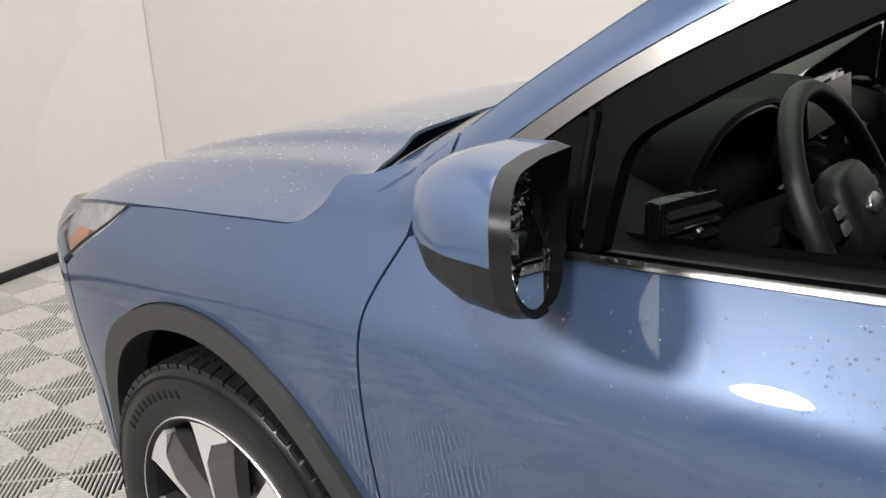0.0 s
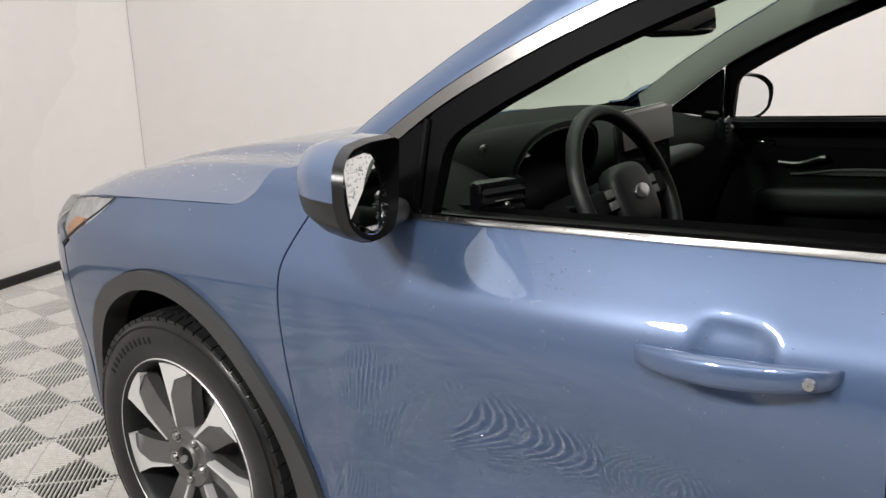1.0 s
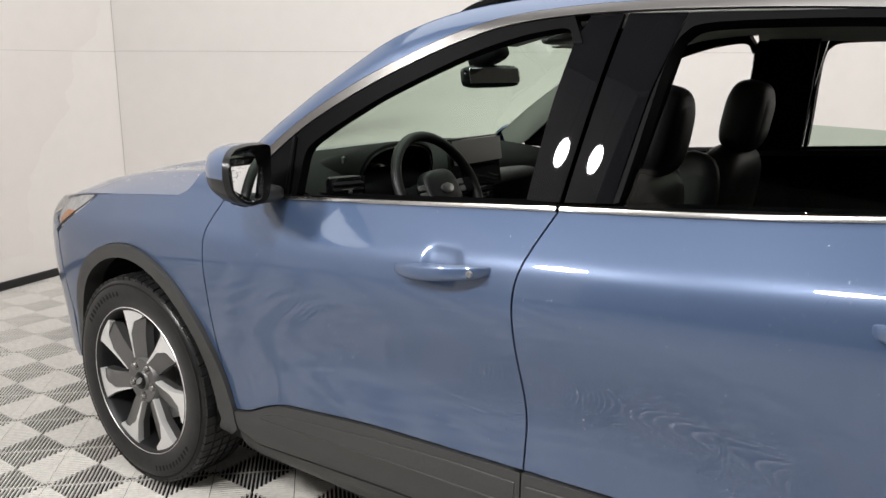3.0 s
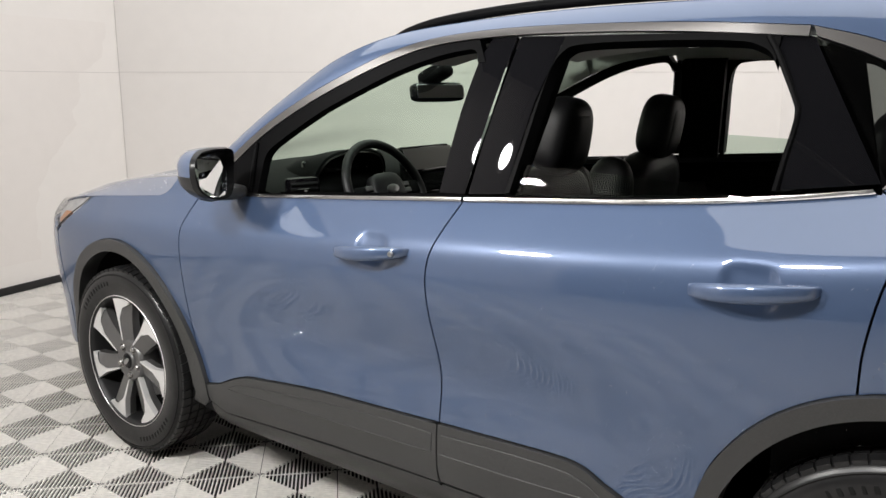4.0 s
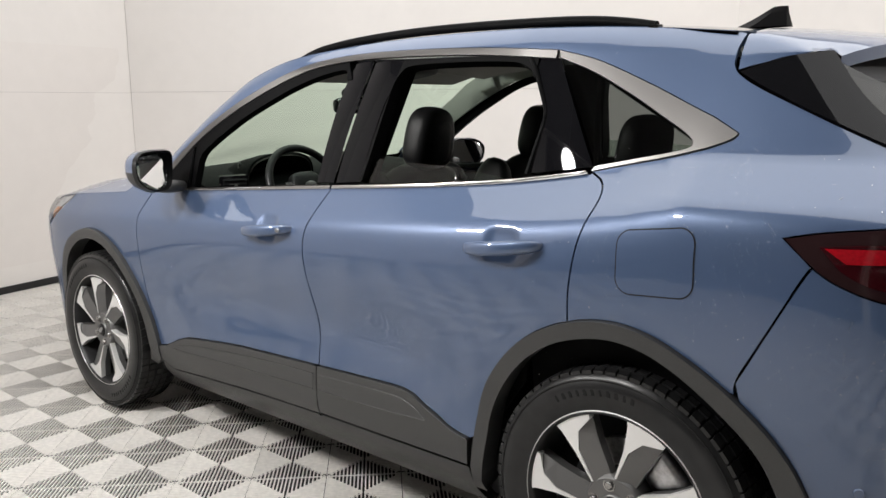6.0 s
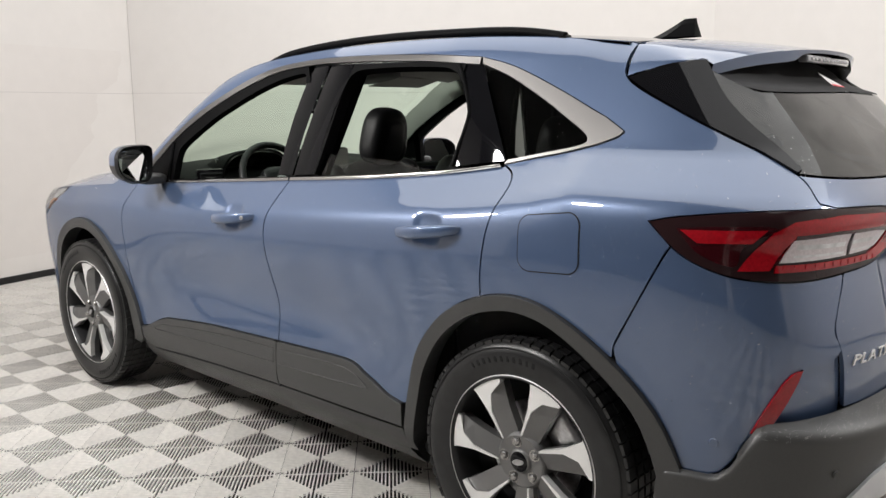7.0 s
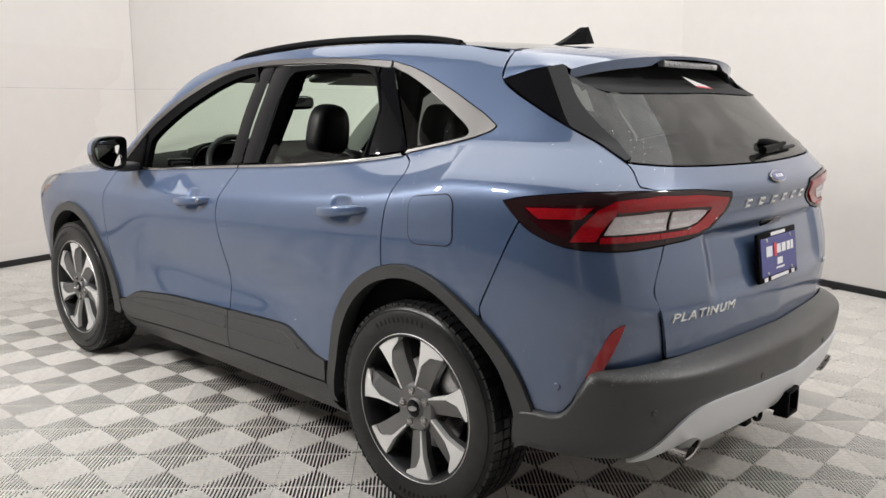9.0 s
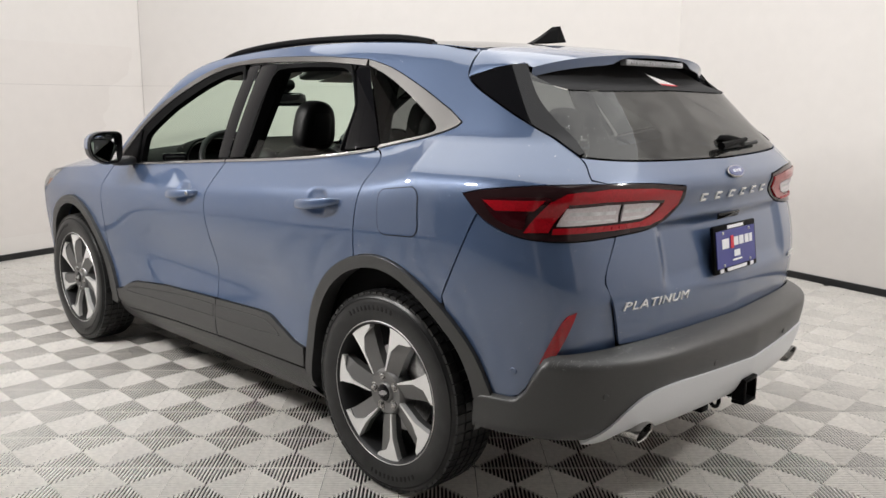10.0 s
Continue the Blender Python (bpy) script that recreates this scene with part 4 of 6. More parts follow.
panel("spoiler_underside", low_half[:-1] + [(-5.9 - s, z) for s, z in reversed(low_half)] + [(-3.83, 1.535), (-2.95, 1.558), (-2.07, 1.535)], recess, "gap_dark", tailgate, depth=0.0, gap=0, both=False, cell=0.025, label="black hollow under the roof spoiler")
# roof spoiler: the top, its turned-down ends and the dark underside
bm = bmesh.new()
n, steps = 30, np.linspace(0, 1, 10)
low_edge = [shell(-1.56 - 0.405 * t, 1.492 + 0.043 * t ** 0.8, 0.005) for t in steps]
grid = []
for k in range(n + 1):
    f = -1 + 2 * k / n
    row = []
    for t in steps:
        edge = shell(-1.545 - 0.40 * t, 1.572 - 0.012 * t)
        x0, x1 = -1.53, -1.885 + 0.14 * abs(f) ** 2.3
        y = f * (edge.y - 0.004)
        z = top(-1.53, y * 0.98).z + 0.004 - (0.046 + 0.016 * abs(f) ** 3) * t ** 1.4 - 0.012 * abs(f) ** 8
        row.append(Vector((x0 + (x1 - x0) * t, y, z)))
    tip = row[-1]
    drop_by = 0.010 + 0.022 * ease((abs(f) - 0.36) / 0.14)
    under = [tip + Vector((0.006, 0, -drop_by)), Vector((tip.x + 0.06, tip.y * 0.97, tip.z - 0.012 - drop_by * 0.6)), Vector((-1.68, tip.y * 0.97, row[0].z - 0.06))]
    grid.append([bm.verts.new(q) for q in row + under])
for a, b in zip(grid, grid[1:]):
    for k in range(len(a) - 1):
        bm.faces.new((a[k], b[k], b[k + 1], a[k + 1])).material_index = 1 if k >= 10 else 0
for side_of, row in ((1, grid[-1]), (-1, grid[0])):
    last = row[:10]
    for j in range(1, 5):
        t = j / 4
        cur = []
        for i, q in enumerate(low_edge):
            e = Vector((q.x, q.y * side_of, q.z))
            v = row[i].co.lerp(e, t)
            v.y += side_of * 0.010 * math.sin(math.pi * t)
            cur.append(bm.verts.new(v))
        for i in range(9):
            bm.faces.new((last[i], last[i + 1], cur[i + 1], cur[i]))
        last = cur
    bm.faces.new([row[9], row[10], row[11], last[9]]).material_index = 1
bmesh.ops.recalc_face_normals(bm, faces=bm.faces[:])
spoiler = part("spoiler", bm, ["paint", "gloss_black"], car, smooth=35)
bm = rbox(0.03, 0.40, 0.022, 0.006, at=Matrix.Translation((-1.856, 0.01, 1.547)))
part("high_brake_lamp", bm, "led_white", spoiler, "clear high-level brake lamp")
for k in range(10):
    part("led", rbox(0.006, 0.026, 0.010, 0.002, 1, at=Matrix.Translation((-1.8715, -0.152 + k * 0.036, 1.547))), "led_white", spoiler)
# tag hanging in the hollow over the glass
for name, pts, m, off in (("price_tag", [(0.045, 1.51), (-0.07, 1.455), (-0.165, 1.452), (-0.13, 1.475)], "paper", 0.0), ("tag_stripe", [(-0.02, 1.4785), (-0.035, 1.472), (-0.15, 1.466), (-0.138, 1.472)], "plate_red", -0.003)):
    bm = bmesh.new()
    bm.faces.new([bm.verts.new((-1.885 + off + 0.6 * (z - 1.45), y, z)) for y, z in pts])
    part(name, bm, m, tailgate, "white and red paper tag over the rear glass" if name == "price_tag" else "", smooth=0)
# tail lamps
lamp_out = LAMP_TOP + LAMP_LOW[1:]
lamps = panel("tail_lamp", lamp_out, shell, "smoked_lens", car, out=0.004, depth=0.03, gap=0.002, cell=0.022, label="red and clear tail lamp in a smoked housing")
for ob in [o for o in car.children if o.name.startswith("tail_lamp")]:
    side_of = 1 if ob.data.vertices[0].co.y > 0 else -1

    def lens(name, pts, material, out, depth=0.01, label=""):
        o = panel(name, pts, shell, material, ob, out=out, depth=depth, gap=0, cell=0.022, both=False, label=label)
        if side_of < 0:
            t = mirrored(o)
            bpy.data.objects.remove(o)
            t.name = name
    lens("dark_lens", curve((-1.83, 1.118), (-1.93, 1.128), (-2.06, 1.128), (-2.0, 1.085), (-1.98, 1.035), (-1.90, 1.06), (-1.83, 1.118)), "dark_red_lens", 0.0055)
    lens("red_bar", [(-1.84, 1.116), (-2.04, 1.124), (-2.015, 1.092), (-1.89, 1.087)], "red_lens", 0.0075)
    lens("red_stroke", [(-1.985, 1.025), (-2.055, 1.118), (-2.10, 1.142), (-2.16, 1.148), (-2.12, 1.118), (-2.06, 1.028)], "red_lens", 0.0085, label="glowing red lens stroke")
    lens("red_frame", [(-2.10, 1.142), (-2.24, 1.152), (-2.42, 1.147), (-2.575, 1.132), (-2.572, 1.09), (-2.50, 1.045), (-2.43, 1.03), (-2.07, 1.022), (-2.075, 1.040), (-2.40, 1.046), (-2.45, 1.062), (-2.49, 1.098), (-2.485, 1.109), (-2.42, 1.114), (-2.24, 1.117), (-2.12, 1.109)], "red_lens", 0.0085)
    lens("clear_lens", [(-2.11, 1.101), (-2.24, 1.109), (-2.295, 1.109), (-2.298, 1.052), (-2.085, 1.046)], "clear_lens", 0.0075, label="clear ribbed reversing lamp")
    lens("clear_lens", [(-2.308, 1.109), (-2.40, 1.107), (-2.475, 1.101), (-2.47, 1.09), (-2.44, 1.066), (-2.40, 1.056), (-2.310, 1.053)], "clear_lens", 0.0075, label="clear ribbed reversing lamp")
    # bright reflectors behind the clear lens, its dark border and the red row of prisms below it
    for s0, s1, z0, z1 in ((-2.125, -2.285, 1.078, 1.090), (-2.315, -2.45, 1.080, 1.091), (-2.12, -2.285, 1.058, 1.064), (-2.315, -2.41, 1.062, 1.067)):
        lens("reflector_strip", [(s0, z0), (s1, z0), (s1, z1), (s0, z1)], "lamp_inside", 0.0085, 0.003)
    lens("lens_border", [(-2.112, 1.112), (-2.24, 1.1185), (-2.42, 1.1155), (-2.49, 1.110), (-2.488, 1.101), (-2.42, 1.1075), (-2.24, 1.110), (-2.114, 1.102)], "dark_red_lens", 0.0088, 0.003)
    for k in range(12):
        s0 = -2.09 - k * 0.03
        lens("prism", [(s0, 1.031), (s0 - 0.02, 1.031), (s0 - 0.017, 1.041), (s0 - 0.003, 1.041)], "red_lens", 0.0105, 0.004)
# quarter to bumper skin
skin = curve((-1.825, 1.072), (-1.76, 0.97), (-1.71, 0.885), (-1.66, 0.79)) + [q for q in REAR_OUT if q[0] < -1.665] + curve((-1.868, 0.44), (-1.95, 0.44), (-2.0, 0.50), (-2.03, 0.60), (-2.062, 0.67), (-2.10, 0.745), (-2.124, 0.788), (-2.21, 0.803), (-2.244, 0.824)) + curve((-2.236, 0.845), (-2.225, 0.89), (-2.288, 1.006)) + [p for p in LAMP_LOW if -2.29 < p[0] < -1.8]
bumper = panel("rear_bumper_skin", skin, shell, PAINT, car, cell=0.025)
panel("bumper_recess", [(-2.08, 0.79), (-2.12, 0.83), (-2.25, 0.85), (-2.25, 0.80), (-2.278, 0.672), (-2.28, 0.64), (-2.02, 0.58)], shell, PAINT, bumper, out=-0.014, depth=0, gap=0, cell=0.03, both=True)
panel("reflector", [(-2.013, 0.622), (-2.043, 0.692), (-2.075, 0.755), (-2.095, 0.778), (-2.122, 0.790), (-2.112, 0.76), (-2.09, 0.705), (-2.066, 0.655), (-2.045, 0.632)], shell, "red_lens", car, out=0.006, depth=0.02, gap=0, cell=0.03, label="slim red reflector")

STEP = spline([(0.0, 0.685, 0.0), (0.15, 0.677, 0.034), (0.31, 0.663, 0.068), (0.38, 0.650, 0.080), (0.45, 0.628, 0.084), (0.65, 0.54, 0.080), (0.82, 0.455, 0.070), (0.92, 0.41, 0.055), (1.0, 0.375, 0.03)])
REACH = spline([(-1.78, 0.2), (-1.9, 0.22), (-2.0, 0.32), (-2.12, 0.6), (-2.3, 0.95), (-2.5, 1.1), (-2.95, 1.15)])


LEDGE = spline([(-1.78, 0.487), (-1.9, 0.498), (-1.95, 0.508), (-1.972, 0.535), (-2.0, 0.595), (-2.02, 0.632), (-2.06, 0.652), (-2.2, 0.664), (-2.4, 0.674), (-2.95, 0.678)])


def rear_bumper(s, v, out=0.0):
    """The lower rear bumper: s round the tail, v from its top ledge down."""
    z, o = STEP(v)
    q = s if s > -2.95 else -5.9 - s
    z = 0.375 + (z - 0.375) * (LEDGE(q) - 0.375) / 0.31
    return shell(s, z, o * REACH(q) + 0.004 + out)


half = [(-2.95, 0.0), (-1.855, 0.0), (-1.80, 0.5), (-1.80, 0.99)] + curve((-1.80, 1.0), (-2.1, 1.0), (-2.5, 1.0), (-2.95, 1.0))
rear_cladding = panel("rear_bumper", mirror_s(half, -1), rear_bumper, "cladding", car, both=False, depth=0.02, gap=0, cell=0.025, label="dark grey grained plastic rear bumper")
mid = curve((-2.175, 1.04), (-2.205, 0.95), (-2.27, 0.76), (-2.34, 0.655), (-2.45, 0.62), (-2.6, 0.625), (-2.95, 0.65))
lowline = curve((-2.95, 1.0), (-2.6, 1.02), (-2.46, 1.04), (-2.437, 0.95), (-2.39, 0.895), (-2.33, 0.89), (-2.28, 0.94), (-2.258, 1.04), (-2.21, 1.06), (-2.175, 1.045))
plain = [q for q in lowline if q[0] < -2.455 or q[0] > -2.25]
panel("skid_trim", mid + [(-5.9 - s, v) for s, v in reversed(mid)] + [(-5.9 - s, v) for s, v in reversed(plain)] + lowline, rear_bumper, "silver_plastic", rear_cladding, out=0.008, both=False, depth=0.02, gap=0, cell=0.025, label="silver painted skid trim")
for s in (-2.2, -2.66):
    for side_s in (s, -5.9 - s):
        c = rear_bumper(side_s, 0.575 if s < -2.5 else 0.63, 0.001)
        n = (rear_bumper(side_s, 0.575 if s < -2.5 else 0.63, 0.02) - c).normalized()
        bm = lathe([(0.001, 0.003), (0.009, 0.003), (0.011, 0.0)], 16)
        bmesh.ops.transform(bm, matrix=Matrix.Translation(c) @ n.to_track_quat("Y", "Z").to_matrix().to_4x4(), verts=bm.verts)
        part("parking_sensor", bm, "cladding_pattern", rear_cladding)
c = shell(-1.93, 0.585, 0.001)
bm = lathe([(0.001, 0.003), (0.010, 0.003), (0.012, 0.0)], 16)
bmesh.ops.transform(bm, matrix=Matrix.Translation(c) @ (shell(-1.93, 0.585, 0.02) - c).to_track_quat("Y", "Z").to_matrix().to_4x4(), verts=bm.verts)
mirrored(part("parking_sensor", bm, PAINT, car))
# exhaust tips
for y in (0.575, -0.575):
    bm = bmesh.new()
    rings = []
    for x, r in ((-2.0, 0.034), (-2.21, 0.036), (-2.225, 0.035), (-2.222, 0.031), (-2.05, 0.029)):
        rings.append([bm.verts.new((x - 0.012 * math.sin(a), y + 1.25 * r * math.cos(a), 0.385 + r * math.sin(a))) for a in (2 * math.pi * k / 28 for k in range(28))])
    for a, b in zip(rings, rings[1:]):
        for k in range(28):
            bm.faces.new((a[k], a[(k + 1) % 28], b[(k + 1) % 28], b[k]))
    bmesh.ops.recalc_face_normals(bm, faces=bm.faces[:])
    part("exhaust_tip", bm, "chrome", car, "oval chrome exhaust tip")
# tow hitch
bm = rbox(0.26, 0.07, 0.07, 0.006, at=Matrix.Translation((-2.14, 0, 0.40)))
hitch = part("tow_hitch", bm, "satin_black", car, "black square tow hitch receiver")
bm = bmesh.new()
for y, z, sy, sz in ((0, 0.471, 0.096, 0.014), (0, 0.389, 0.096, 0.014), (0.041, 0.43, 0.014, 0.07), (-0.041, 0.43, 0.014, 0.07)):
    rbox(0.05, sy, sz, 0.003, 1, at=Matrix.Translation((-2.285, y, z - 0.03)), bm=bm)
part("collar", bm, "satin_black", hitch)
for y in (0.10, -0.10):
    part("chain_loop", tube([(-2.22 + 0.012 * math.sin(a), y + 0.035 * math.cos(a), 0.38 + 0.035 * math.sin(a)) for a in np.linspace(0, 2 * math.pi, 20, endpoint=False)], 0.007, 8, closed=True), "satin_black", hitch)
part("wiring_socket", rbox(0.06, 0.05, 0.045, 0.008, at=Matrix.Translation((-2.21, 0.2, 0.375))), "satin_black", hitch)
# rear wiper
bm = cushion(0.045, 0.20, 0.036, 3.4, 6, at=pose(-2.118, -0.12, 1.272, 8, 0, 0), taper=0.2)
wiper = part("rear_wiper", bm, "satin_black", car, "black rear wiper parked along the glass")
part("arm", tube([shell(-2.95 + 0.03 - d, 1.245 + 0.05 * d, 0.022) for d in np.linspace(0, 0.30, 8)], lambda t: 0.014 - 0.006 * t, 8), "satin_black", wiper)
part("blade", tube([shell(-2.95 - d, 1.245 + 0.02 * d, 0.012) for d in np.linspace(0.02, 0.40, 8)], 0.007, 6), "seal", wiper)
# badge, letters and number plate
bm = slab(arc(0, 0, 0.058, 0, 360, 40, ry=0.024), 0.006, bevel=0.002)
face_out = Matrix(((0, 0, -1, 0), (-1, 0, 0, 0), (0, 1, 0, 0), (0, 0, 0, 1)))


def on_tail(y, z, out=0.001):
    """A place and turn on the tailgate, with x to the right as one reads it."""
    f = lambda s: shell(s, z).y
    lo, hi = -3.6, -2.2
    for _ in range(30):
        m = (lo + hi) / 2
        lo, hi = (m, hi) if f(m) < y else (lo, m)
    p, n = shell(lo, z, out), (shell(lo, z, 0.02) - shell(lo, z)).normalized()
    u = Vector((0, 0, 1)) - n * n.z
    u.normalize()
    r = u.cross(n)
    return Matrix(((r.x, u.x, n.x, p.x), (r.y, u.y, n.y, p.y), (r.z, u.z, n.z, p.z), (0, 0, 0, 1)))


at = on_tail(0.0, 1.172)
bmesh.ops.transform(bm, matrix=at, verts=bm.verts)
badge = part("badge", bm, "chrome", car, "small blue oval badge with a bright rim")
part("badge_field", slab(arc(0, 0, 0.051, 0, 360, 40, ry=0.019), 0.002, at=at @ Matrix.Translation((0, 0, 0.006))), "badge_blue", badge)
for x, w in ((-0.02, 0.016), (0.0, 0.012), (0.02, 0.016)):
    part("mark", slab([(x - w / 2, -0.006), (x + w / 2, -0.006), (x + w / 2, 0.006), (x - w / 2, 0.006)], 0.001, at=at @ Matrix.Translation((0, 0, 0.0085))), "plate_white", badge)
for k in range(6):
    y = 0.205 - k * 0.092
    bm = bmesh.new()
    for x0, x1, z0, z1 in ((-0.018, -0.011, -0.013, 0.013), (-0.011, 0.017, 0.007, 0.013), (-0.011, 0.015, -0.013, -0.007)):
        slab([(x0, z0), (x1, z0), (x1, z1), (x0, z1)], 0.004, at=on_tail(y, 1.10), bm=bm)
    part("letter_bar", bm, "bright_alloy", tailgate, "bright raised name bar")
text = bpy.data.curves.new("text", "FONT")
text.body, text.size, text.extrude, text.shear = "PLATINUM", 0.052, 0.002, 0.25
text.space_character = 1.12
holder = new("holder", text)
bpy.context.view_layer.update()
word = bpy.data.meshes.new_from_object(holder.evaluated_get(bpy.context.evaluated_depsgraph_get()))
bpy.data.objects.remove(holder)
bm = bmesh.new()
bm.from_mesh(word)
wide = max(v.co.x for v in bm.verts)
for v in bm.verts:
    v.co = (on_tail(0.645 - v.co.x * 0.315 / wide, 0.782, 0.0025) @ Vector((0, v.co.y * 0.72, v.co.z)))
part("trim_word", bm, "bright_alloy", tailgate, "bright raised word PLATINUM", smooth=0)
bm = bmesh.new()
for k, (w, h) in enumerate(((0.022, 0.018), (0.026, 0.018), (0.02, 0.018))):
    slab([(-0.05 + k * 0.034, 0), (-0.05 + k * 0.034 + w, 0), (-0.05 + k * 0.034 + w, h), (-0.05 + k * 0.034, h)], 0.003, at=on_tail(-0.58, 0.80), bm=bm)
part("drive_mark", bm, "bright_alloy", tailgate, "small bright raised mark")
at = Matrix.Translation((-2.224, 0.03, 0.915)) @ Matrix(((0, 0.13, -0.99, 0), (-1, 0, 0, 0), (0, 0.99, 0.13, 0), (0, 0, 0, 1)))
frame_bm = rbox(0.325, 0.166, 0.014, 0.006, 2, at=at)
plate = part("number_plate", frame_bm, "satin_black", car, "blue dealer plate in a black frame")
part("plate_field", rbox(0.296, 0.128, 0.004, 0.001, 1, at=at @ Matrix.Translation((0, 0, 0.0075))), "plate_blue", plate)
bars = [(-0.085, 0.018, 0.05, 0.034, "plate_white"), (-0.035, 0.02, 0.022, 0.044, "plate_red"), (-0.005, 0.02, 0.034, 0.03, "plate_white"), (0.036, 0.02, 0.034, 0.03, "plate_white"), (0.078, 0.02, 0.03, 0.03, "plate_white"), (0.11, 0.02, 0.022, 0.03, "plate_white"), (0.0, -0.022, 0.044, 0.022, "plate_white"), (0.0, -0.044, 0.07, 0.006, "plate_white"), (0.0, -0.073, 0.15, 0.011, "plate_white"), (-0.115, -0.073, 0.026, 0.013, "plate_white"), (0.115, -0.073, 0.026, 0.013, "plate_white"), (0.0, 0.073, 0.12, 0.011, "plate_white")]
for x, y, w, h, m in bars:
    part("mark", rbox(w, h, 0.0015, 0, at=at @ Matrix.Translation((x, y, 0.0105 if abs(y) < 0.06 else 0.0082))), m, plate)
for x, y in ((-0.10, 0.055), (0.10, 0.055), (-0.10, -0.055), (0.10, -0.055)):
    bm = lathe_z([(0.001, 0.004), (0.005, 0.003), (0.006, 0.0)], 12)
    bmesh.ops.transform(bm, matrix=at @ Matrix.Translation((x, y, 0.0095)), verts=bm.verts)
    part("screw", bm, "steel", plate)
# the handle recess, drawn as a low glossy black block
part("tailgate_handle", rbox(0.16, 0.022, 0.012, 0.004, 2, at=on_tail(0.0, 1.02, 0.0)), "gloss_black", tailgate, "dark handle recess over the plate")
# fuel flap
flap = []
for cx, cz, a0 in ((-1.398, 1.078, 0), (-1.522, 1.094, 90), (-1.522, 1.006, 180), (-1.398, 0.998, 270)):
    flap += arc(cx, cz, 0.038, a0, a0 + 90, 8)
panel("fuel_gap", flap, shell, "gap_dark", car, out=0.0012, depth=0, gap=-0.0022, both=False, cell=0.03)
panel("fuel_flap", flap, shell, PAINT, car, out=0.0022, depth=0.002, gap=0.0012, both=False, cell=0.02)

# ---- nose ----
nose_half = [(2.95, 0.40), (2.1, 0.38), (1.90, 0.33), (1.862, 0.34), (1.855, 0.55)] + curve((1.86, 0.56), (1.875, 0.70), (1.88, 0.835)) + [(1.92, 0.86), (2.03, 0.875), (2.2, 0.89), (2.95, 0.90)]
panel("front_bumper", mirror_s(nose_half, 1), shell, PAINT, car, both=False, cell=0.04, away=(1, 0.0, 0.0))
panel("front_lower_bumper", mirror_s([(2.95, 0.22), (2.4, 0.25), (2.2, 0.33), (2.2, 0.42), (2.95, 0.44)], 1), shell, "cladding", car, both=False, cell=0.05, out=0.012, away=(1, 0, 0))
panel("grille", mirror_s([(2.95, 0.52), (2.35, 0.55), (2.25, 0.75), (2.35, 0.86), (2.95, 0.88)], 1), shell, "satin_black", car, both=False, cell=0.05, out=0.01, away=(1, 0, 0))
head = curve((1.88, 0.842), (1.72, 0.945), (1.66, 0.996)) + curve((1.66, 0.998), (1.82, 0.988), (1.97, 0.968), (2.10, 0.945), (2.25, 0.915)) + curve((2.24, 0.895), (2.1, 0.88), (1.97, 0.868), (1.88, 0.842))
headlamp = panel("headlamp", head, shell, "lamp_inside", car, out=-0.02, depth=0.02, gap=0.001, cell=0.03, label="clear headlamp with an amber corner")
panel("amber_corner", [(1.882, 0.864), (1.80, 0.916), (1.805, 0.932), (1.86, 0.93), (1.905, 0.886)], shell, "amber_lens", headlamp, out=-0.012, depth=0.01, gap=0, cell=0.03, both=True)
panel("cover", head, shell, "lens_cover", headlamp, out=0.001, depth=0, gap=0.001, cell=0.03)
panel("lamp_edge", curve((1.885, 0.838), (1.725, 0.941), (1.655, 0.998)) + curve((1.668, 0.998), (1.735, 0.945), (1.895, 0.842)), shell, "seal", headlamp, out=0.002, depth=0, gap=0, cell=0.03)


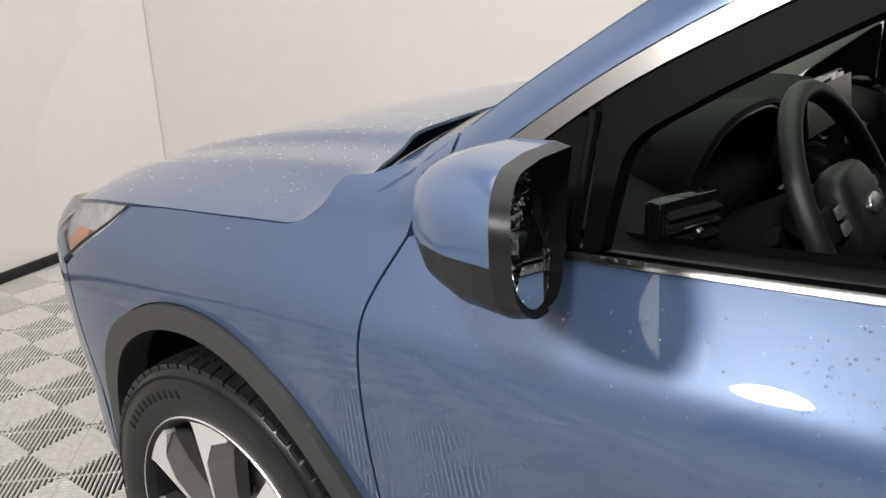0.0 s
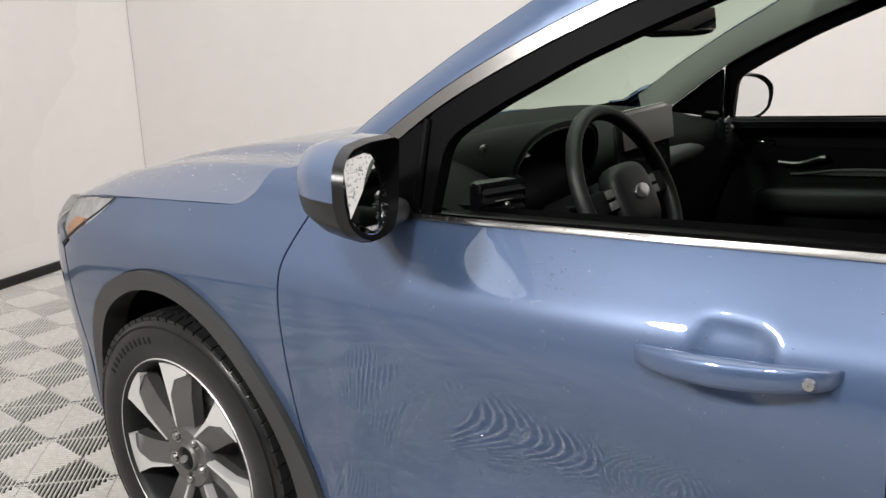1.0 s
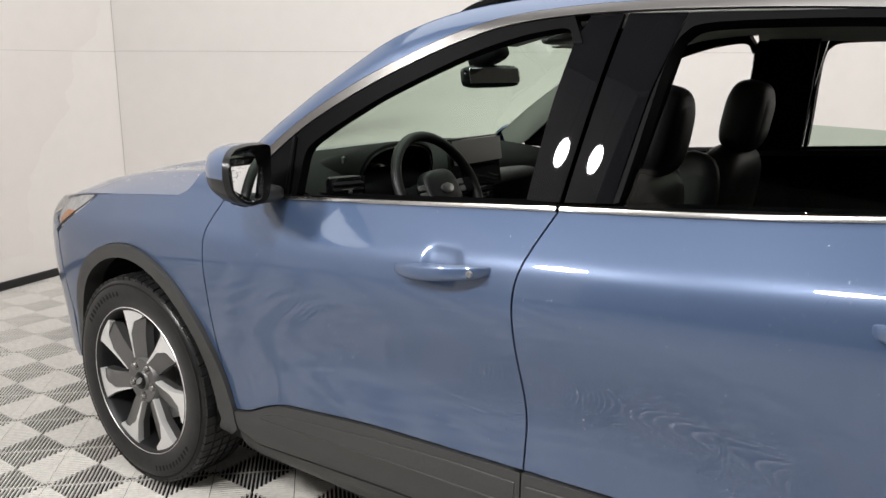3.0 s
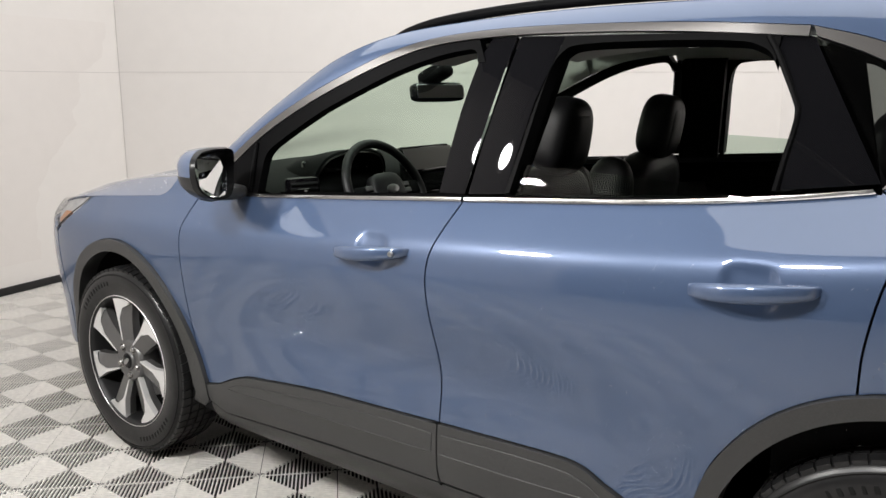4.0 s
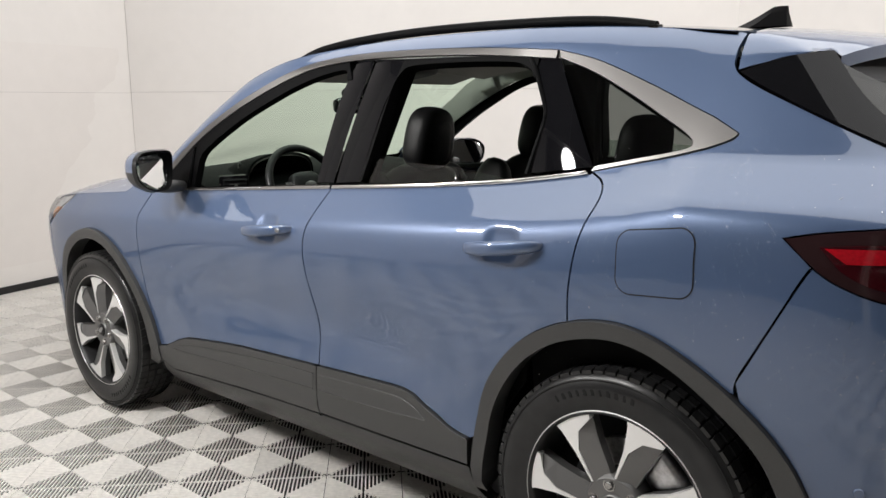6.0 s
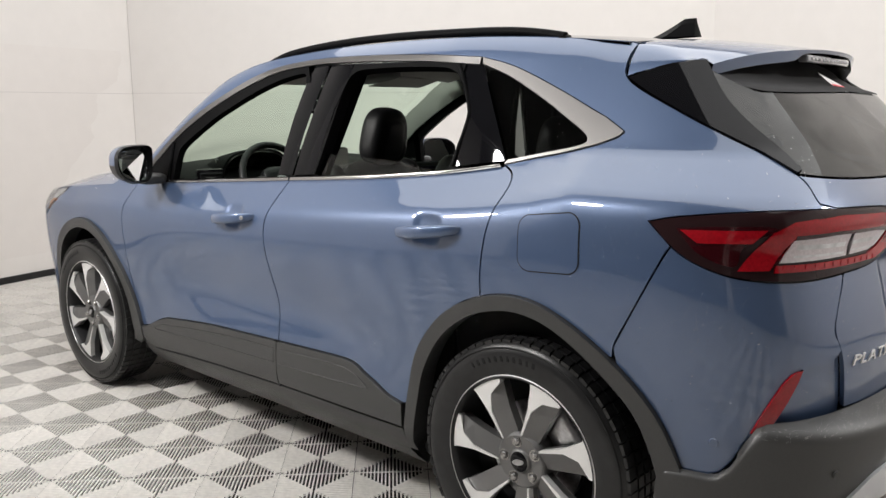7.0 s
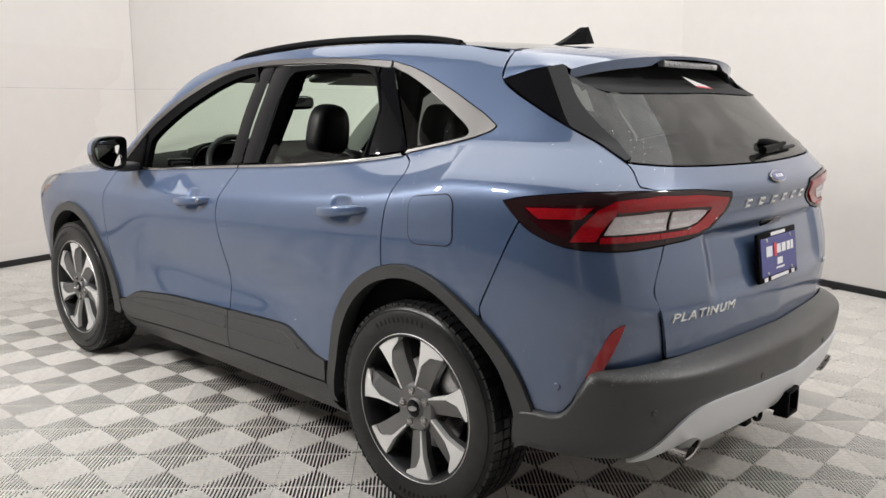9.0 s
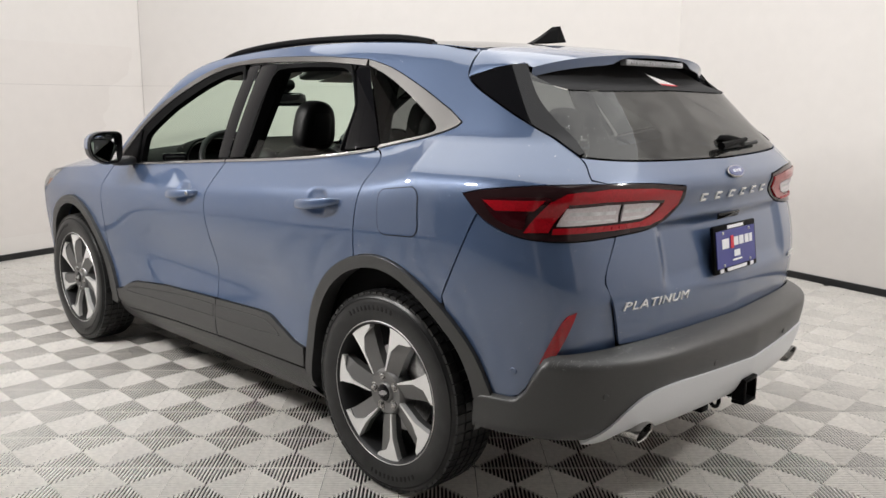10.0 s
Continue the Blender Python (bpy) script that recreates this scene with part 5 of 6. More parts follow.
# ---- wheels ----
def build_wheel():
    wheel = new("wheel", None)
    R, W = 0.366, 0.113
    # y = 0 is the wheel's middle; +y faces out
    side = [(0.248, 0.098), (0.262, 0.104), (0.285, 0.109), (0.315, 0.112), (0.335, 0.108), (0.350, 0.098), (0.3585, 0.086)]
    tyre_bm = lathe([*side, (0.3595, 0.05), (0.3595, -0.05), *[(r, -y) for r, y in reversed(side)]], 96)
    tyre = part("tyre", tyre_bm, "rubber", wheel, "black rubber tyre")
    bm = bmesh.new()
    for ring_y, w, count, skew in ((0.083, 0.030, 66, 0.5), (0.047, 0.028, 66, 0.2), (0.012, 0.024, 66, 0.0), (-0.024, 0.028, 66, 0.2), (-0.062, 0.034, 66, 0.5)):
        for k in range(count):
            a0, a1 = 2 * math.pi * (k + 0.1) / count, 2 * math.pi * (k + 0.92) / count
            vs = []
            for r in (0.356, R):
                for a, y in ((a0, -w / 2), (a1, -w / 2), (a1, w / 2), (a0, w / 2)):
                    yy = ring_y + y
                    rr = r - 0.004 * max(0, abs(yy) - 0.06) / 0.03
                    aa = a + skew * 0.03 * (y / w)
                    vs.append(bm.verts.new((rr * math.cos(aa), yy, rr * math.sin(aa))))
            for f in ((4, 5, 6, 7), (0, 1, 5, 4), (1, 2, 6, 5), (2, 3, 7, 6), (3, 0, 4, 7)):
                bm.faces.new([vs[i] for i in f])
    bmesh.ops.recalc_face_normals(bm, faces=bm.faces[:])
    part("tread", bm, "rubber", wheel, smooth=0)
    for k in range(22):
        a = radians((72 if k < 11 else 252) + (k % 11) * 4.2)
        part("side_mark", rbox(0.0115 if k % 3 else 0.009, 0.003, 0.019, 0.0015, 1, at=Matrix.Rotation(-a, 4, "Y") @ Matrix.Translation((0.307, 0.111, 0)) @ Matrix.Rotation(radians(90), 4, "Y")), "rubber_mark", wheel)
    part("bead_ring", lathe([(0.336, 0.1085), (0.339, 0.1095), (0.342, 0.1075)], 96), "rubber_mark", wheel)
    rim = part("rim", lathe([(0.252, 0.103), (0.246, 0.106), (0.240, 0.100), (0.236, 0.085), (0.228, 0.02), (0.225, -0.09), (0.235, -0.098)], 72), "dark_alloy", wheel)
    part("rim_lip", lathe([(0.2515, 0.1035), (0.2495, 0.1062), (0.2475, 0.1035), (0.2462, 0.098)], 72), "bright_alloy", wheel, "machined bright rim edge")
    # seven twisted spokes, each dark with a bright cut face
    for k in range(7):
        a = 2 * math.pi * k / 7 + radians(22)
        turn = Matrix.Rotation(-a, 4, "Y")

        def spoke(pts, y_in, y_out, thick, material, name, parent):
            bm = bmesh.new()
            lo, hi = [], []
            for r, w in pts:
                t = (r - 0.05) / 0.19
                y = y_in + (y_out - y_in) * t + 0.005 * math.sin(math.pi * min(max(t, 0), 1))
                hi.append(bm.verts.new((r, y, w)))
                lo.append(bm.verts.new((r, y - thick, w)))
            bm.faces.new(hi)
            n = len(hi)
            for i in range(n):
                bm.faces.new((hi[i], lo[i], lo[(i + 1) % n], hi[(i + 1) % n]))
            bmesh.ops.recalc_face_normals(bm, faces=bm.faces[:])
            bmesh.ops.transform(bm, matrix=turn, verts=bm.verts)
            return part(name, bm, material, parent, smooth=0)
        spoke([(0.045, -0.024), (0.085, -0.026), (0.16, -0.030), (0.222, -0.046), (0.241, -0.056), (0.243, 0.0), (0.241, 0.056), (0.222, 0.050), (0.16, 0.038), (0.085, 0.028), (0.045, 0.024)], 0.075, 0.078, 0.03, "grey_alloy", "spoke", wheel)
        # the sloping grey facet beside the bright cut face
        high = [(0.07, -0.022), (0.16, -0.016), (0.203, 0.006), (0.224, 0.050)]
        low = [(0.07, 0.027), (0.13, 0.034), (0.18, 0.041), (0.222, 0.0505)]
        bm = bmesh.new()
        rise = lambda r: 0.090 + 0.007 * (r - 0.05) / 0.19 + 0.005 * math.sin(math.pi * min((r - 0.05) / 0.19, 1))
        tops = [bm.verts.new((r, rise(r), w)) for r, w in high]
        feet = [bm.verts.new((r, rise(r) - 0.017, w)) for r, w in low]
        for i in range(3):
            bm.faces.new((tops[i], tops[i + 1], feet[i + 1], feet[i]))
        bmesh.ops.transform(bm, matrix=turn, verts=bm.verts)
        bmesh.ops.recalc_face_normals(bm, faces=bm.faces[:])
        part("facet", bm, "grey_alloy", wheel, smooth=0)
        spoke([(0.075, -0.0265), (0.16, -0.0315), (0.222, -0.047), (0.242, -0.058), (0.2455, 0.0), (0.242, 0.058), (0.223, 0.0515), (0.203, 0.004), (0.16, -0.0185), (0.075, -0.0215)], 0.091, 0.0975, 0.022, "bright_alloy", "cut_face", wheel)
    part("hub", lathe([(0.001, 0.096), (0.03, 0.097), (0.034, 0.094), (0.036, 0.088), (0.074, 0.091), (0.082, 0.082), (0.085, 0.0)], 40), "grey_alloy", wheel)
    cap = part("hub_cap", lathe([(0.001, 0.102), (0.022, 0.1015), (0.029, 0.098), (0.030, 0.09)], 36), "gloss_black", wheel, "glossy dark centre cap")
    bm = slab(arc(0, 0, 0.02, 0, 360, 24, ry=0.0085), 0.002)
    bmesh.ops.transform(bm, matrix=Matrix.Translation((0, 0.1015, 0)) @ Matrix.Rotation(radians(-90), 4, "X"), verts=bm.verts)
    part("cap_mark", bm, "steel", wheel)
    for k in range(5):
        a = 2 * math.pi * k / 5 + radians(90)
        bm = lathe([(0.001, 0.099), (0.008, 0.0985), (0.0112, 0.095), (0.0115, 0.086)], 12)
        lathe([(0.0135, 0.0905), (0.017, 0.0908), (0.018, 0.088)], 14, bm=bm)
        bmesh.ops.translate(bm, vec=(0.057 * math.cos(a), 0, 0.057 * math.sin(a)), verts=bm.verts)
        part("lug_nut", bm, "chrome", wheel, "chrome lug nut")
    part("brake_disc", lathe([(0.06, 0.012), (0.155, 0.012), (0.157, 0.0), (0.155, -0.012), (0.06, -0.012)], 48), "steel", wheel)
    bm = cushion(0.10, 0.06, 0.20, 4, 4, at=Matrix.Rotation(radians(25), 4, "Y") @ Matrix.Translation((-0.135, 0.01, 0)))
    part("brake_caliper", bm, "steel", wheel)
    part("rim_back", lathe([(0.001, -0.03), (0.23, -0.03)], 40), "gap_dark", wheel)
    # true to the size of the tyre and of the broad rim in it
    for ob in wheel.children:
        k = 1.022 if ob.name.split(".")[0] in ("tyre", "tread", "side_mark", "bead_ring") else 1.053
        ob.data.transform(Matrix.Diagonal((k, 1, k, 1)))
    return wheel


wheel = build_wheel()
wheel.parent = car
SPOTS = [(AX, 0.805, 38), (-AX, 0.805, 14), (AX, -0.805, 180), (-AX, -0.805, 180)]
for k, (x, y, turn) in enumerate(SPOTS):
    m = Matrix.Translation((x, y, 0.374)) @ (Matrix.Rotation(math.pi, 4, "Z") if y < 0 else Matrix.Identity(4)) @ Matrix.Rotation(radians(turn if y > 0 else 10), 4, "Y")
    if k == 0:
        wheel.matrix_basis = m
    else:
        copy_thing(wheel, m)


# ---- door handles and mirrors ----
def handle(x0, x1, z0, z1, door_ob, key):
    bm = bmesh.new()
    n, rings = 22, []
    for k in range(n + 1):
        t = k / n
        x, z = x0 + (x1 - x0) * t, z0 + (z1 - z0) * t
        lift = 0.052 * (math.sin(math.pi * t)) ** 0.45 - 0.010
        body_y = PLAN(x) - LOWER(min(z, 1.05)) - DROP(x) * SHOULDER((BELT(x) - z) / 0.27)
        h, d = 0.006 + 0.0145 * math.sin(math.pi * t) ** 0.35, 0.005 + 0.009 * math.sin(math.pi * t) ** 0.5
        rings.append([bm.verts.new((x, body_y + lift + d * math.copysign(abs(math.cos(a)) ** 0.7, math.cos(a)), z + h * math.copysign(abs(math.sin(a)) ** 0.7, math.sin(a)))) for a in (2 * math.pi * i / 16 for i in range(16))])
    for a, b in zip(rings, rings[1:]):
        for k in range(16):
            bm.faces.new((a[k], a[(k + 1) % 16], b[(k + 1) % 16], b[k]))
    bm.faces.new(rings[0])
    bm.faces.new(rings[-1])
    bmesh.ops.recalc_face_normals(bm, faces=bm.faces[:])
    h = part("door_handle", bm, PAINT, door_ob, "blue-grey pull handle over a recess", smooth=60)
    mirrored(h)
    if key:
        bm = lathe([(0.001, 0.006), (0.007, 0.006), (0.0085, 0.0)], 16)
        x = x0 + (x1 - x0) * 0.88
        bmesh.ops.translate(bm, vec=(x, PLAN(x) + 0.028, z0 + (z1 - z0) * 0.88), verts=bm.verts)
        part("key_cover", bm, "steel", door_ob)


handle(0.185, -0.098, 0.965, 0.995, door, True)
handle(-0.875, -1.145, 1.018, 1.05, rear, False)


def mirror_unit():
    """The driver's door mirror: cap above, dark base below, bezel and glass facing back."""
    rings = []
    #          x, centre y, z, half width, half height
    for x, cy, cz, hw, hh, skew in ((0.582, 1.016, 1.168, 0.092, 0.079, 0.026), (0.60, 1.018, 1.168, 0.095, 0.083, 0.024), (0.65, 1.016, 1.168, 0.092, 0.081, 0.020), (0.69, 1.008, 1.167, 0.081, 0.072, 0.016), (0.722, 0.995, 1.165, 0.062, 0.056, 0.012), (0.742, 0.982, 1.163, 0.045, 0.035, 0.008), (0.75, 0.975, 1.162, 0.018, 0.014, 0.002)):
        ring = []
        for k in range(40):
            a = 2 * math.pi * k / 40
            c, s = math.cos(a), math.sin(a)
            # the outer end is lower and reaches further back than the inner
            ring.append(Vector((x - skew * c, cy + hw * math.copysign(abs(c) ** 0.45, c) + (-0.010 * s if c < 0 else (0.050 if s < 0 else 0.004) * s), cz + hh * math.copysign(abs(s) ** 0.48, s) * (1 - (0.36 if s > 0 else 0.06) * max(0, c)))))
        rings.append(ring)

    def shell_part(name, r0, r1, test, material, parent, cap_end=False, label=""):
        bm = bmesh.new()
        made = {}

        def v(i, k):
            key = (i, k % 40)
            if key not in made:
                made[key] = bm.verts.new(rings[i][k % 40])
            return made[key]
        for i in range(r0, r1):
            for k in range(40):
                if test(k):
                    bm.faces.new((v(i, k), v(i, k + 1), v(i + 1, k + 1), v(i + 1, k)))
        if cap_end:
            bm.faces.new([v(r1, k) for k in range(40)])
        bmesh.ops.recalc_face_normals(bm, faces=bm.faces[:])
        return part(name, bm, material, parent, label, smooth=50)
    low = lambda k: 20 <= k <= 39
    unit = shell_part("door_mirror", 1, 6, lambda k: not low(k), PAINT, car, label="blue-grey door mirror with a dark base and wet glass")
    base = shell_part("mirror_base", 1, 6, low, "mirror_black", unit)
    bezel = shell_part("bezel", 0, 1, lambda k: True, "mirror_black", unit)
    bm = bmesh.new()
    c = sum(rings[0], Vector()) / 40
    lip = [bm.verts.new(p) for p in rings[0]]
    deep = [bm.verts.new(c + (p - c) * 0.885 + Vector((0.0165 - 0.10 * (p.y - c.y) + 0.13 * (p.z - c.z), 0, 0))) for p in rings[0]]
    for k in range(40):
        bm.faces.new((lip[k], lip[(k + 1) % 40], deep[(k + 1) % 40], deep[k]))
    bmesh.ops.recalc_face_normals(bm, faces=bm.faces[:])
    lip_ob = part("bezel_edge", bm, "satin_black", unit)
    bm = bmesh.new()
    bm.faces.new([bm.verts.new(c + (p - c) * 0.89 + Vector((0.016 - 0.10 * (p.y - c.y) + 0.13 * (p.z - c.z), 0, 0))) for p in rings[0]])
    glass = part("mirror_pane", bm, "mirror_glass", unit, "mirror glass covered in water drops", smooth=0)
    bm = cushion(0.10, 0.13, 0.05, 3, 5, at=Matrix.Translation((0.70, 0.885, 1.093)))
    arm = part("mirror_arm", bm, "cladding", unit)
    # the far mirror is turned in towards the driver
    other = [mirrored(unit)] + [mirrored(o) for o in (base, bezel, lip_ob, glass)]
    mirrored(arm)
    for o in other:
        o.data.transform(Matrix.Translation((0.68, -0.94, -0.028)) @ Matrix.Rotation(radians(-15), 4, "Z") @ Matrix.Translation((-0.64, 0.98, 0)))
    return unit


mirror_unit()


# ---- cabin ----
def loft_y(section, y0, y1, n=24, bend=0.0, sag=0.0):
    """A moulding of one section in x, z carried across the car; bend sweeps its ends back and sag lowers them."""
    bm = bmesh.new()
    rows = []
    for k in range(n + 1):
        y = y0 + (y1 - y0) * k / n
        f = (2 * k / n - 1) ** 2
        rows.append([bm.verts.new((x - bend * f, y, z - sag * f * f)) for x, z in section])
    for a, b in zip(rows, rows[1:]):
        for i in range(len(section) - 1):
            bm.faces.new((a[i], b[i], b[i + 1], a[i + 1]))
    bmesh.ops.recalc_face_normals(bm, faces=bm.faces[:])
    return bm


dash = part("dashboard", loft_y(curve((1.20, 1.10), (1.12, 1.135), (1.0, 1.148), (0.85, 1.146), (0.72, 1.130), (0.655, 1.102), (0.63, 1.065), (0.645, 1.0), (0.68, 0.9), (0.72, 0.7), (0.78, 0.45)), -0.74, 0.74, 24, 0.06, 0.05), "dash_plastic", car, "black soft-touch dashboard")
part("dash_band", loft_y(curve((0.632, 1.062), (0.612, 1.055), (0.606, 1.03), (0.618, 1.005), (0.64, 1.0), n=3), -0.70, -0.16, 10, 0.02), "grey_trim", dash, "lighter grey dashboard band")
# instrument hood: a six-sided arch, rounded at its corners
def arch(scale, lift):
    pts = [(-0.165, 1.02), (-0.19, 1.112), (-0.152, 1.178), (-0.07, 1.202), (0.07, 1.202), (0.152, 1.178), (0.19, 1.112), (0.165, 1.02)]
    for _ in range(2):
        pts = [pts[0]] + [q for (ay, az), (by, bz) in zip(pts, pts[1:]) for q in ((ay * 0.78 + by * 0.22, az * 0.78 + bz * 0.22), (ay * 0.22 + by * 0.78, az * 0.22 + bz * 0.78))] + [pts[-1]]
    return [(0.385 + y * scale, 1.09 + (z - 1.09) * scale + lift) for y, z in pts]


bm = bmesh.new()
rows = []
for x, scale, lift in ((0.90, 0.80, -0.045), (0.78, 0.93, -0.016), (0.66, 1.0, 0.0), (0.592, 1.03, 0.004), (0.586, 1.0, 0.0), (0.594, 0.965, -0.002), (0.67, 0.86, -0.006)):
    rows.append([bm.verts.new((x + 0.25 * (1.2 - z) * (scale > 0.95), y, z)) for y, z in arch(scale, lift)])
for a, b in zip(rows, rows[1:]):
    for k in range(len(a) - 1):
        bm.faces.new((a[k], a[k + 1], b[k + 1], b[k]))
bmesh.ops.recalc_face_normals(bm, faces=bm.faces[:])
part("instrument_hood", bm, "dash_plastic", dash, smooth=50)
part("hood_trim", tube([(0.590 + 0.25 * (1.2 - z), y, z) for y, z in arch(0.962, -0.002)], 0.0032, 6), "satin_chrome", dash, "thin bright trim round the instruments")
part("instrument_display", rbox(0.01, 0.33, 0.16, 0.01, 2, at=pose(0.685, 0.385, 1.09, 0, 12, 0)), "screen_dark", dash)
part("touch_screen", rbox(0.014, 0.315, 0.18, 0.006, 2, at=pose(0.598, -0.035, 1.108, 0, 8, 0)), "screen_dark", dash, "tall dark centre touch screen")
# the reflection in the upper half of the screen is put into this paler film
part("screen_film", rbox(0.002, 0.305, 0.085, 0.0, 1, at=pose(0.5835, -0.035, 1.148, 0, 8, 0)), "screen_film", dash, "pale film over the upper screen with a painted-in reflection")


def vent(x, y, z, w, h, turn):
    m = pose(x, y, z, 0, 0, turn)
    v = part("air_vent", rbox(0.03, w, h, 0.012, 2, at=m), "gloss_black", car, "black air vent with bright-edged slats")
    part("vent_hole", rbox(0.01, w * 0.84, h * 0.76, 0.008, 2, at=m @ Matrix.Translation((-0.012, 0, 0))), "gap_dark", v)
    for k in range(4):
        slat = part("slat", rbox(0.022, w * 0.82, 0.004, 0.001, 1, at=m @ Matrix.Translation((-0.014, 0, -h * 0.28 + k * h * 0.19)) @ Matrix.Rotation(radians(-20), 4, "Y")), "dash_plastic", v)
        if k in (1, 2):
            part("slat_edge", rbox(0.0025, w * 0.34, 0.002, 0.001, 1, at=m @ Matrix.Translation((-0.027, w * 0.05, -h * 0.27 + k * h * 0.19))), "satin_chrome", slat)
    part("vent_knob", rbox(0.012, 0.012, 0.014, 0.003, 1, at=m @ Matrix.Translation((-0.028, 0, 0))), "satin_chrome", v)


vent(0.588, 0.655, 1.082, 0.125, 0.095, -18)
vent(0.592, -0.62, 1.078, 0.125, 0.07, 12)
vent(0.622, 0.06, 0.975, 0.13, 0.075, 0)
vent(0.622, -0.12, 0.975, 0.13, 0.075, 0)

# steering wheel
tilt = pose(0.44, 0.385, 1.068, 0, -62, 0)
bm = tube([(0.183 * math.cos(a) * (0.95 if math.cos(a) < -0.3 else 1), 0.187 * math.sin(a), 0) for a in np.linspace(0, 2 * math.pi, 56, endpoint=False)], 0.0165, 12, closed=True)
bmesh.ops.transform(bm, matrix=tilt, verts=bm.verts)
wheel_rim = part("steering_wheel", bm, "leather", car, "black leather steering wheel")
part("wheel_pad", cushion(0.15, 0.165, 0.06, 3.5, 7, at=tilt @ Matrix.Translation((-0.01, 0, 0.0))), "leather", wheel_rim)
bm = slab(arc(0, 0, 0.016, 0, 360, 28, ry=0.03), 0.004, at=tilt @ Matrix.Translation((-0.005, 0, 0.03)), bevel=0.001)
part("wheel_badge", bm, "steel", wheel_rim, "small bright oval badge")
for a, w in ((90, 0.05), (-90, 0.05), (180, 0.045)):
    part("wheel_spoke", rbox(0.11, w, 0.022, 0.008, 2, at=tilt @ Matrix.Rotation(radians(a), 4, "Z") @ Matrix.Translation((0.12, 0, -0.004))), "dash_plastic", wheel_rim)
for y in (0.098, -0.098):
    for dx in (-0.012, 0.012):
        part("wheel_button", rbox(0.018, 0.034, 0.006, 0.002, 1, at=tilt @ Matrix.Translation((dx, y, 0.012))), "grey_trim", wheel_rim)
part("steering_column", rbox(0.24, 0.12, 0.10, 0.03, 3, at=pose(0.56, 0.385, 1.0, 0, 28, 0)), "dash_plastic", car)
for y in (0.50, 0.27):
    part("column_stalk", tube([(0.53, 0.385 + (y - 0.385) * 0.4, 1.03), (0.51, y, 1.045), (0.505, y + (y - 0.385) * 0.35, 1.05)], lambda t: 0.008 + 0.004 * t, 8), "satin_black", car)
# mirror and roof console
rv = part("rear_view_mirror", cushion(0.045, 0.245, 0.075, 5, 6, at=pose(0.51, 0.0, 1.41, 0, 10, -18)), "gloss_black", car, "frameless rear-view mirror on the windscreen")
part("mirror_pane", rbox(0.003, 0.215, 0.052, 0.001, 1, at=pose(0.51, 0.0, 1.41, 0, 10, -18) @ Matrix.Translation((-0.0225, 0, 0))), "mirror_glass", rv)
part("mirror_stalk", tube([(0.525, 0, 1.42), (0.56, 0, 1.45), (0.575, 0, 1.485)], 0.012, 8), "satin_black", rv)
part("camera_housing", cushion(0.14, 0.10, 0.06, 3.5, 5, at=pose(0.52, 0, 1.478, 0, 22, 0)), "satin_black", car)
part("roof_console", cushion(0.24, 0.16, 0.04, 4, 5, at=pose(0.17, 0, 1.545, 0, 8, 0)), "grey_trim", car)


def seat(y, x=0.0):
    s = part("front_seat", cushion(0.17, 0.48, 0.60, 3.6, 10, at=pose(-0.165 + x, y, 0.90, 0, -14, 0), taper=0.16), "leather", car, "black leather front seat with a headrest")
    part("seat_cushion", cushion(0.52, 0.52, 0.18, 3.6, 9, at=pose(0.12 + x, y, 0.67, 0, -6, 0)), "leather", s)
    for dy in (-1, 1):
        part("side_bolster", cushion(0.20, 0.10, 0.52, 2.8, 7, at=pose(-0.13 + x, y + dy * 0.215, 0.93, 0, -14, 0)), "leather", s)
        part("headrest_post", tube([(-0.235 + x, y + dy * 0.06, 1.12), (-0.265 + x, y + dy * 0.06, 1.24)], 0.006, 8), "steel", s, "steel headrest post")
    part("headrest", cushion(0.135, 0.225, 0.235, 3.2, 9, at=pose(-0.262 + x, y, 1.288, 0, -10, 0), taper=0.24), "leather", s, "padded black leather headrest")
    part("headrest_seam", cushion(0.142, 0.14, 0.18, 4.5, 6, at=pose(-0.262 + x, y, 1.286, 0, -10, 0), taper=0.1), "stitch_leather", s)


seat(0.37)
seat(-0.37)
bench = part("rear_seat", cushion(0.18, 1.24, 0.56, 6, 9, at=pose(-1.06, 0, 0.90, 0, -16, 0)), "leather", car, "black leather rear bench seat")
part("seat_cushion", cushion(0.52, 1.26, 0.18, 5, 9, at=pose(-0.80, 0, 0.67, 0, -5, 0)), "leather", bench)
for y in (0.40, -0.40):
    part("headrest", cushion(0.11, 0.25, 0.19, 3.2, 8, at=pose(-1.16, y, 1.285, 0, -10, 0), taper=0.1), "leather", bench, "padded black leather headrest")
    for dy in (-0.05, 0.05):
        part("headrest_post", tube([(-1.13, y + dy, 1.10), (-1.155, y + dy, 1.24)], 0.006, 8), "steel", bench)
# consoles, floor and side linings
console = part("centre_console", rbox(0.95, 0.26, 0.26, 0.04, 3, at=pose(0.12, 0, 0.68, 0, 4, 0)), "dash_plastic", car)
part("armrest", cushion(0.34, 0.22, 0.09, 4, 6, at=pose(-0.16, 0, 0.85)), "leather", console)
part("gear_dial", lathe_z([(0.001, 0.03), (0.03, 0.03), (0.034, 0.0)]), "satin_chrome", console).matrix_basis = pose(0.36, 0.0, 0.80)
part("cabin_floor", rbox(3.3, 1.5, 0.06, 0.01, 1, at=pose(-0.45, 0, 0.44)), "carpet", car)
part("load_floor", rbox(0.75, 1.2, 0.05, 0.01, 1, at=pose(-1.68, 0, 0.80)), "carpet", car)
part("bulkhead", rbox(0.04, 1.5, 0.7, 0.01, 1, at=pose(1.02, 0, 0.75)), "gap_dark", car)
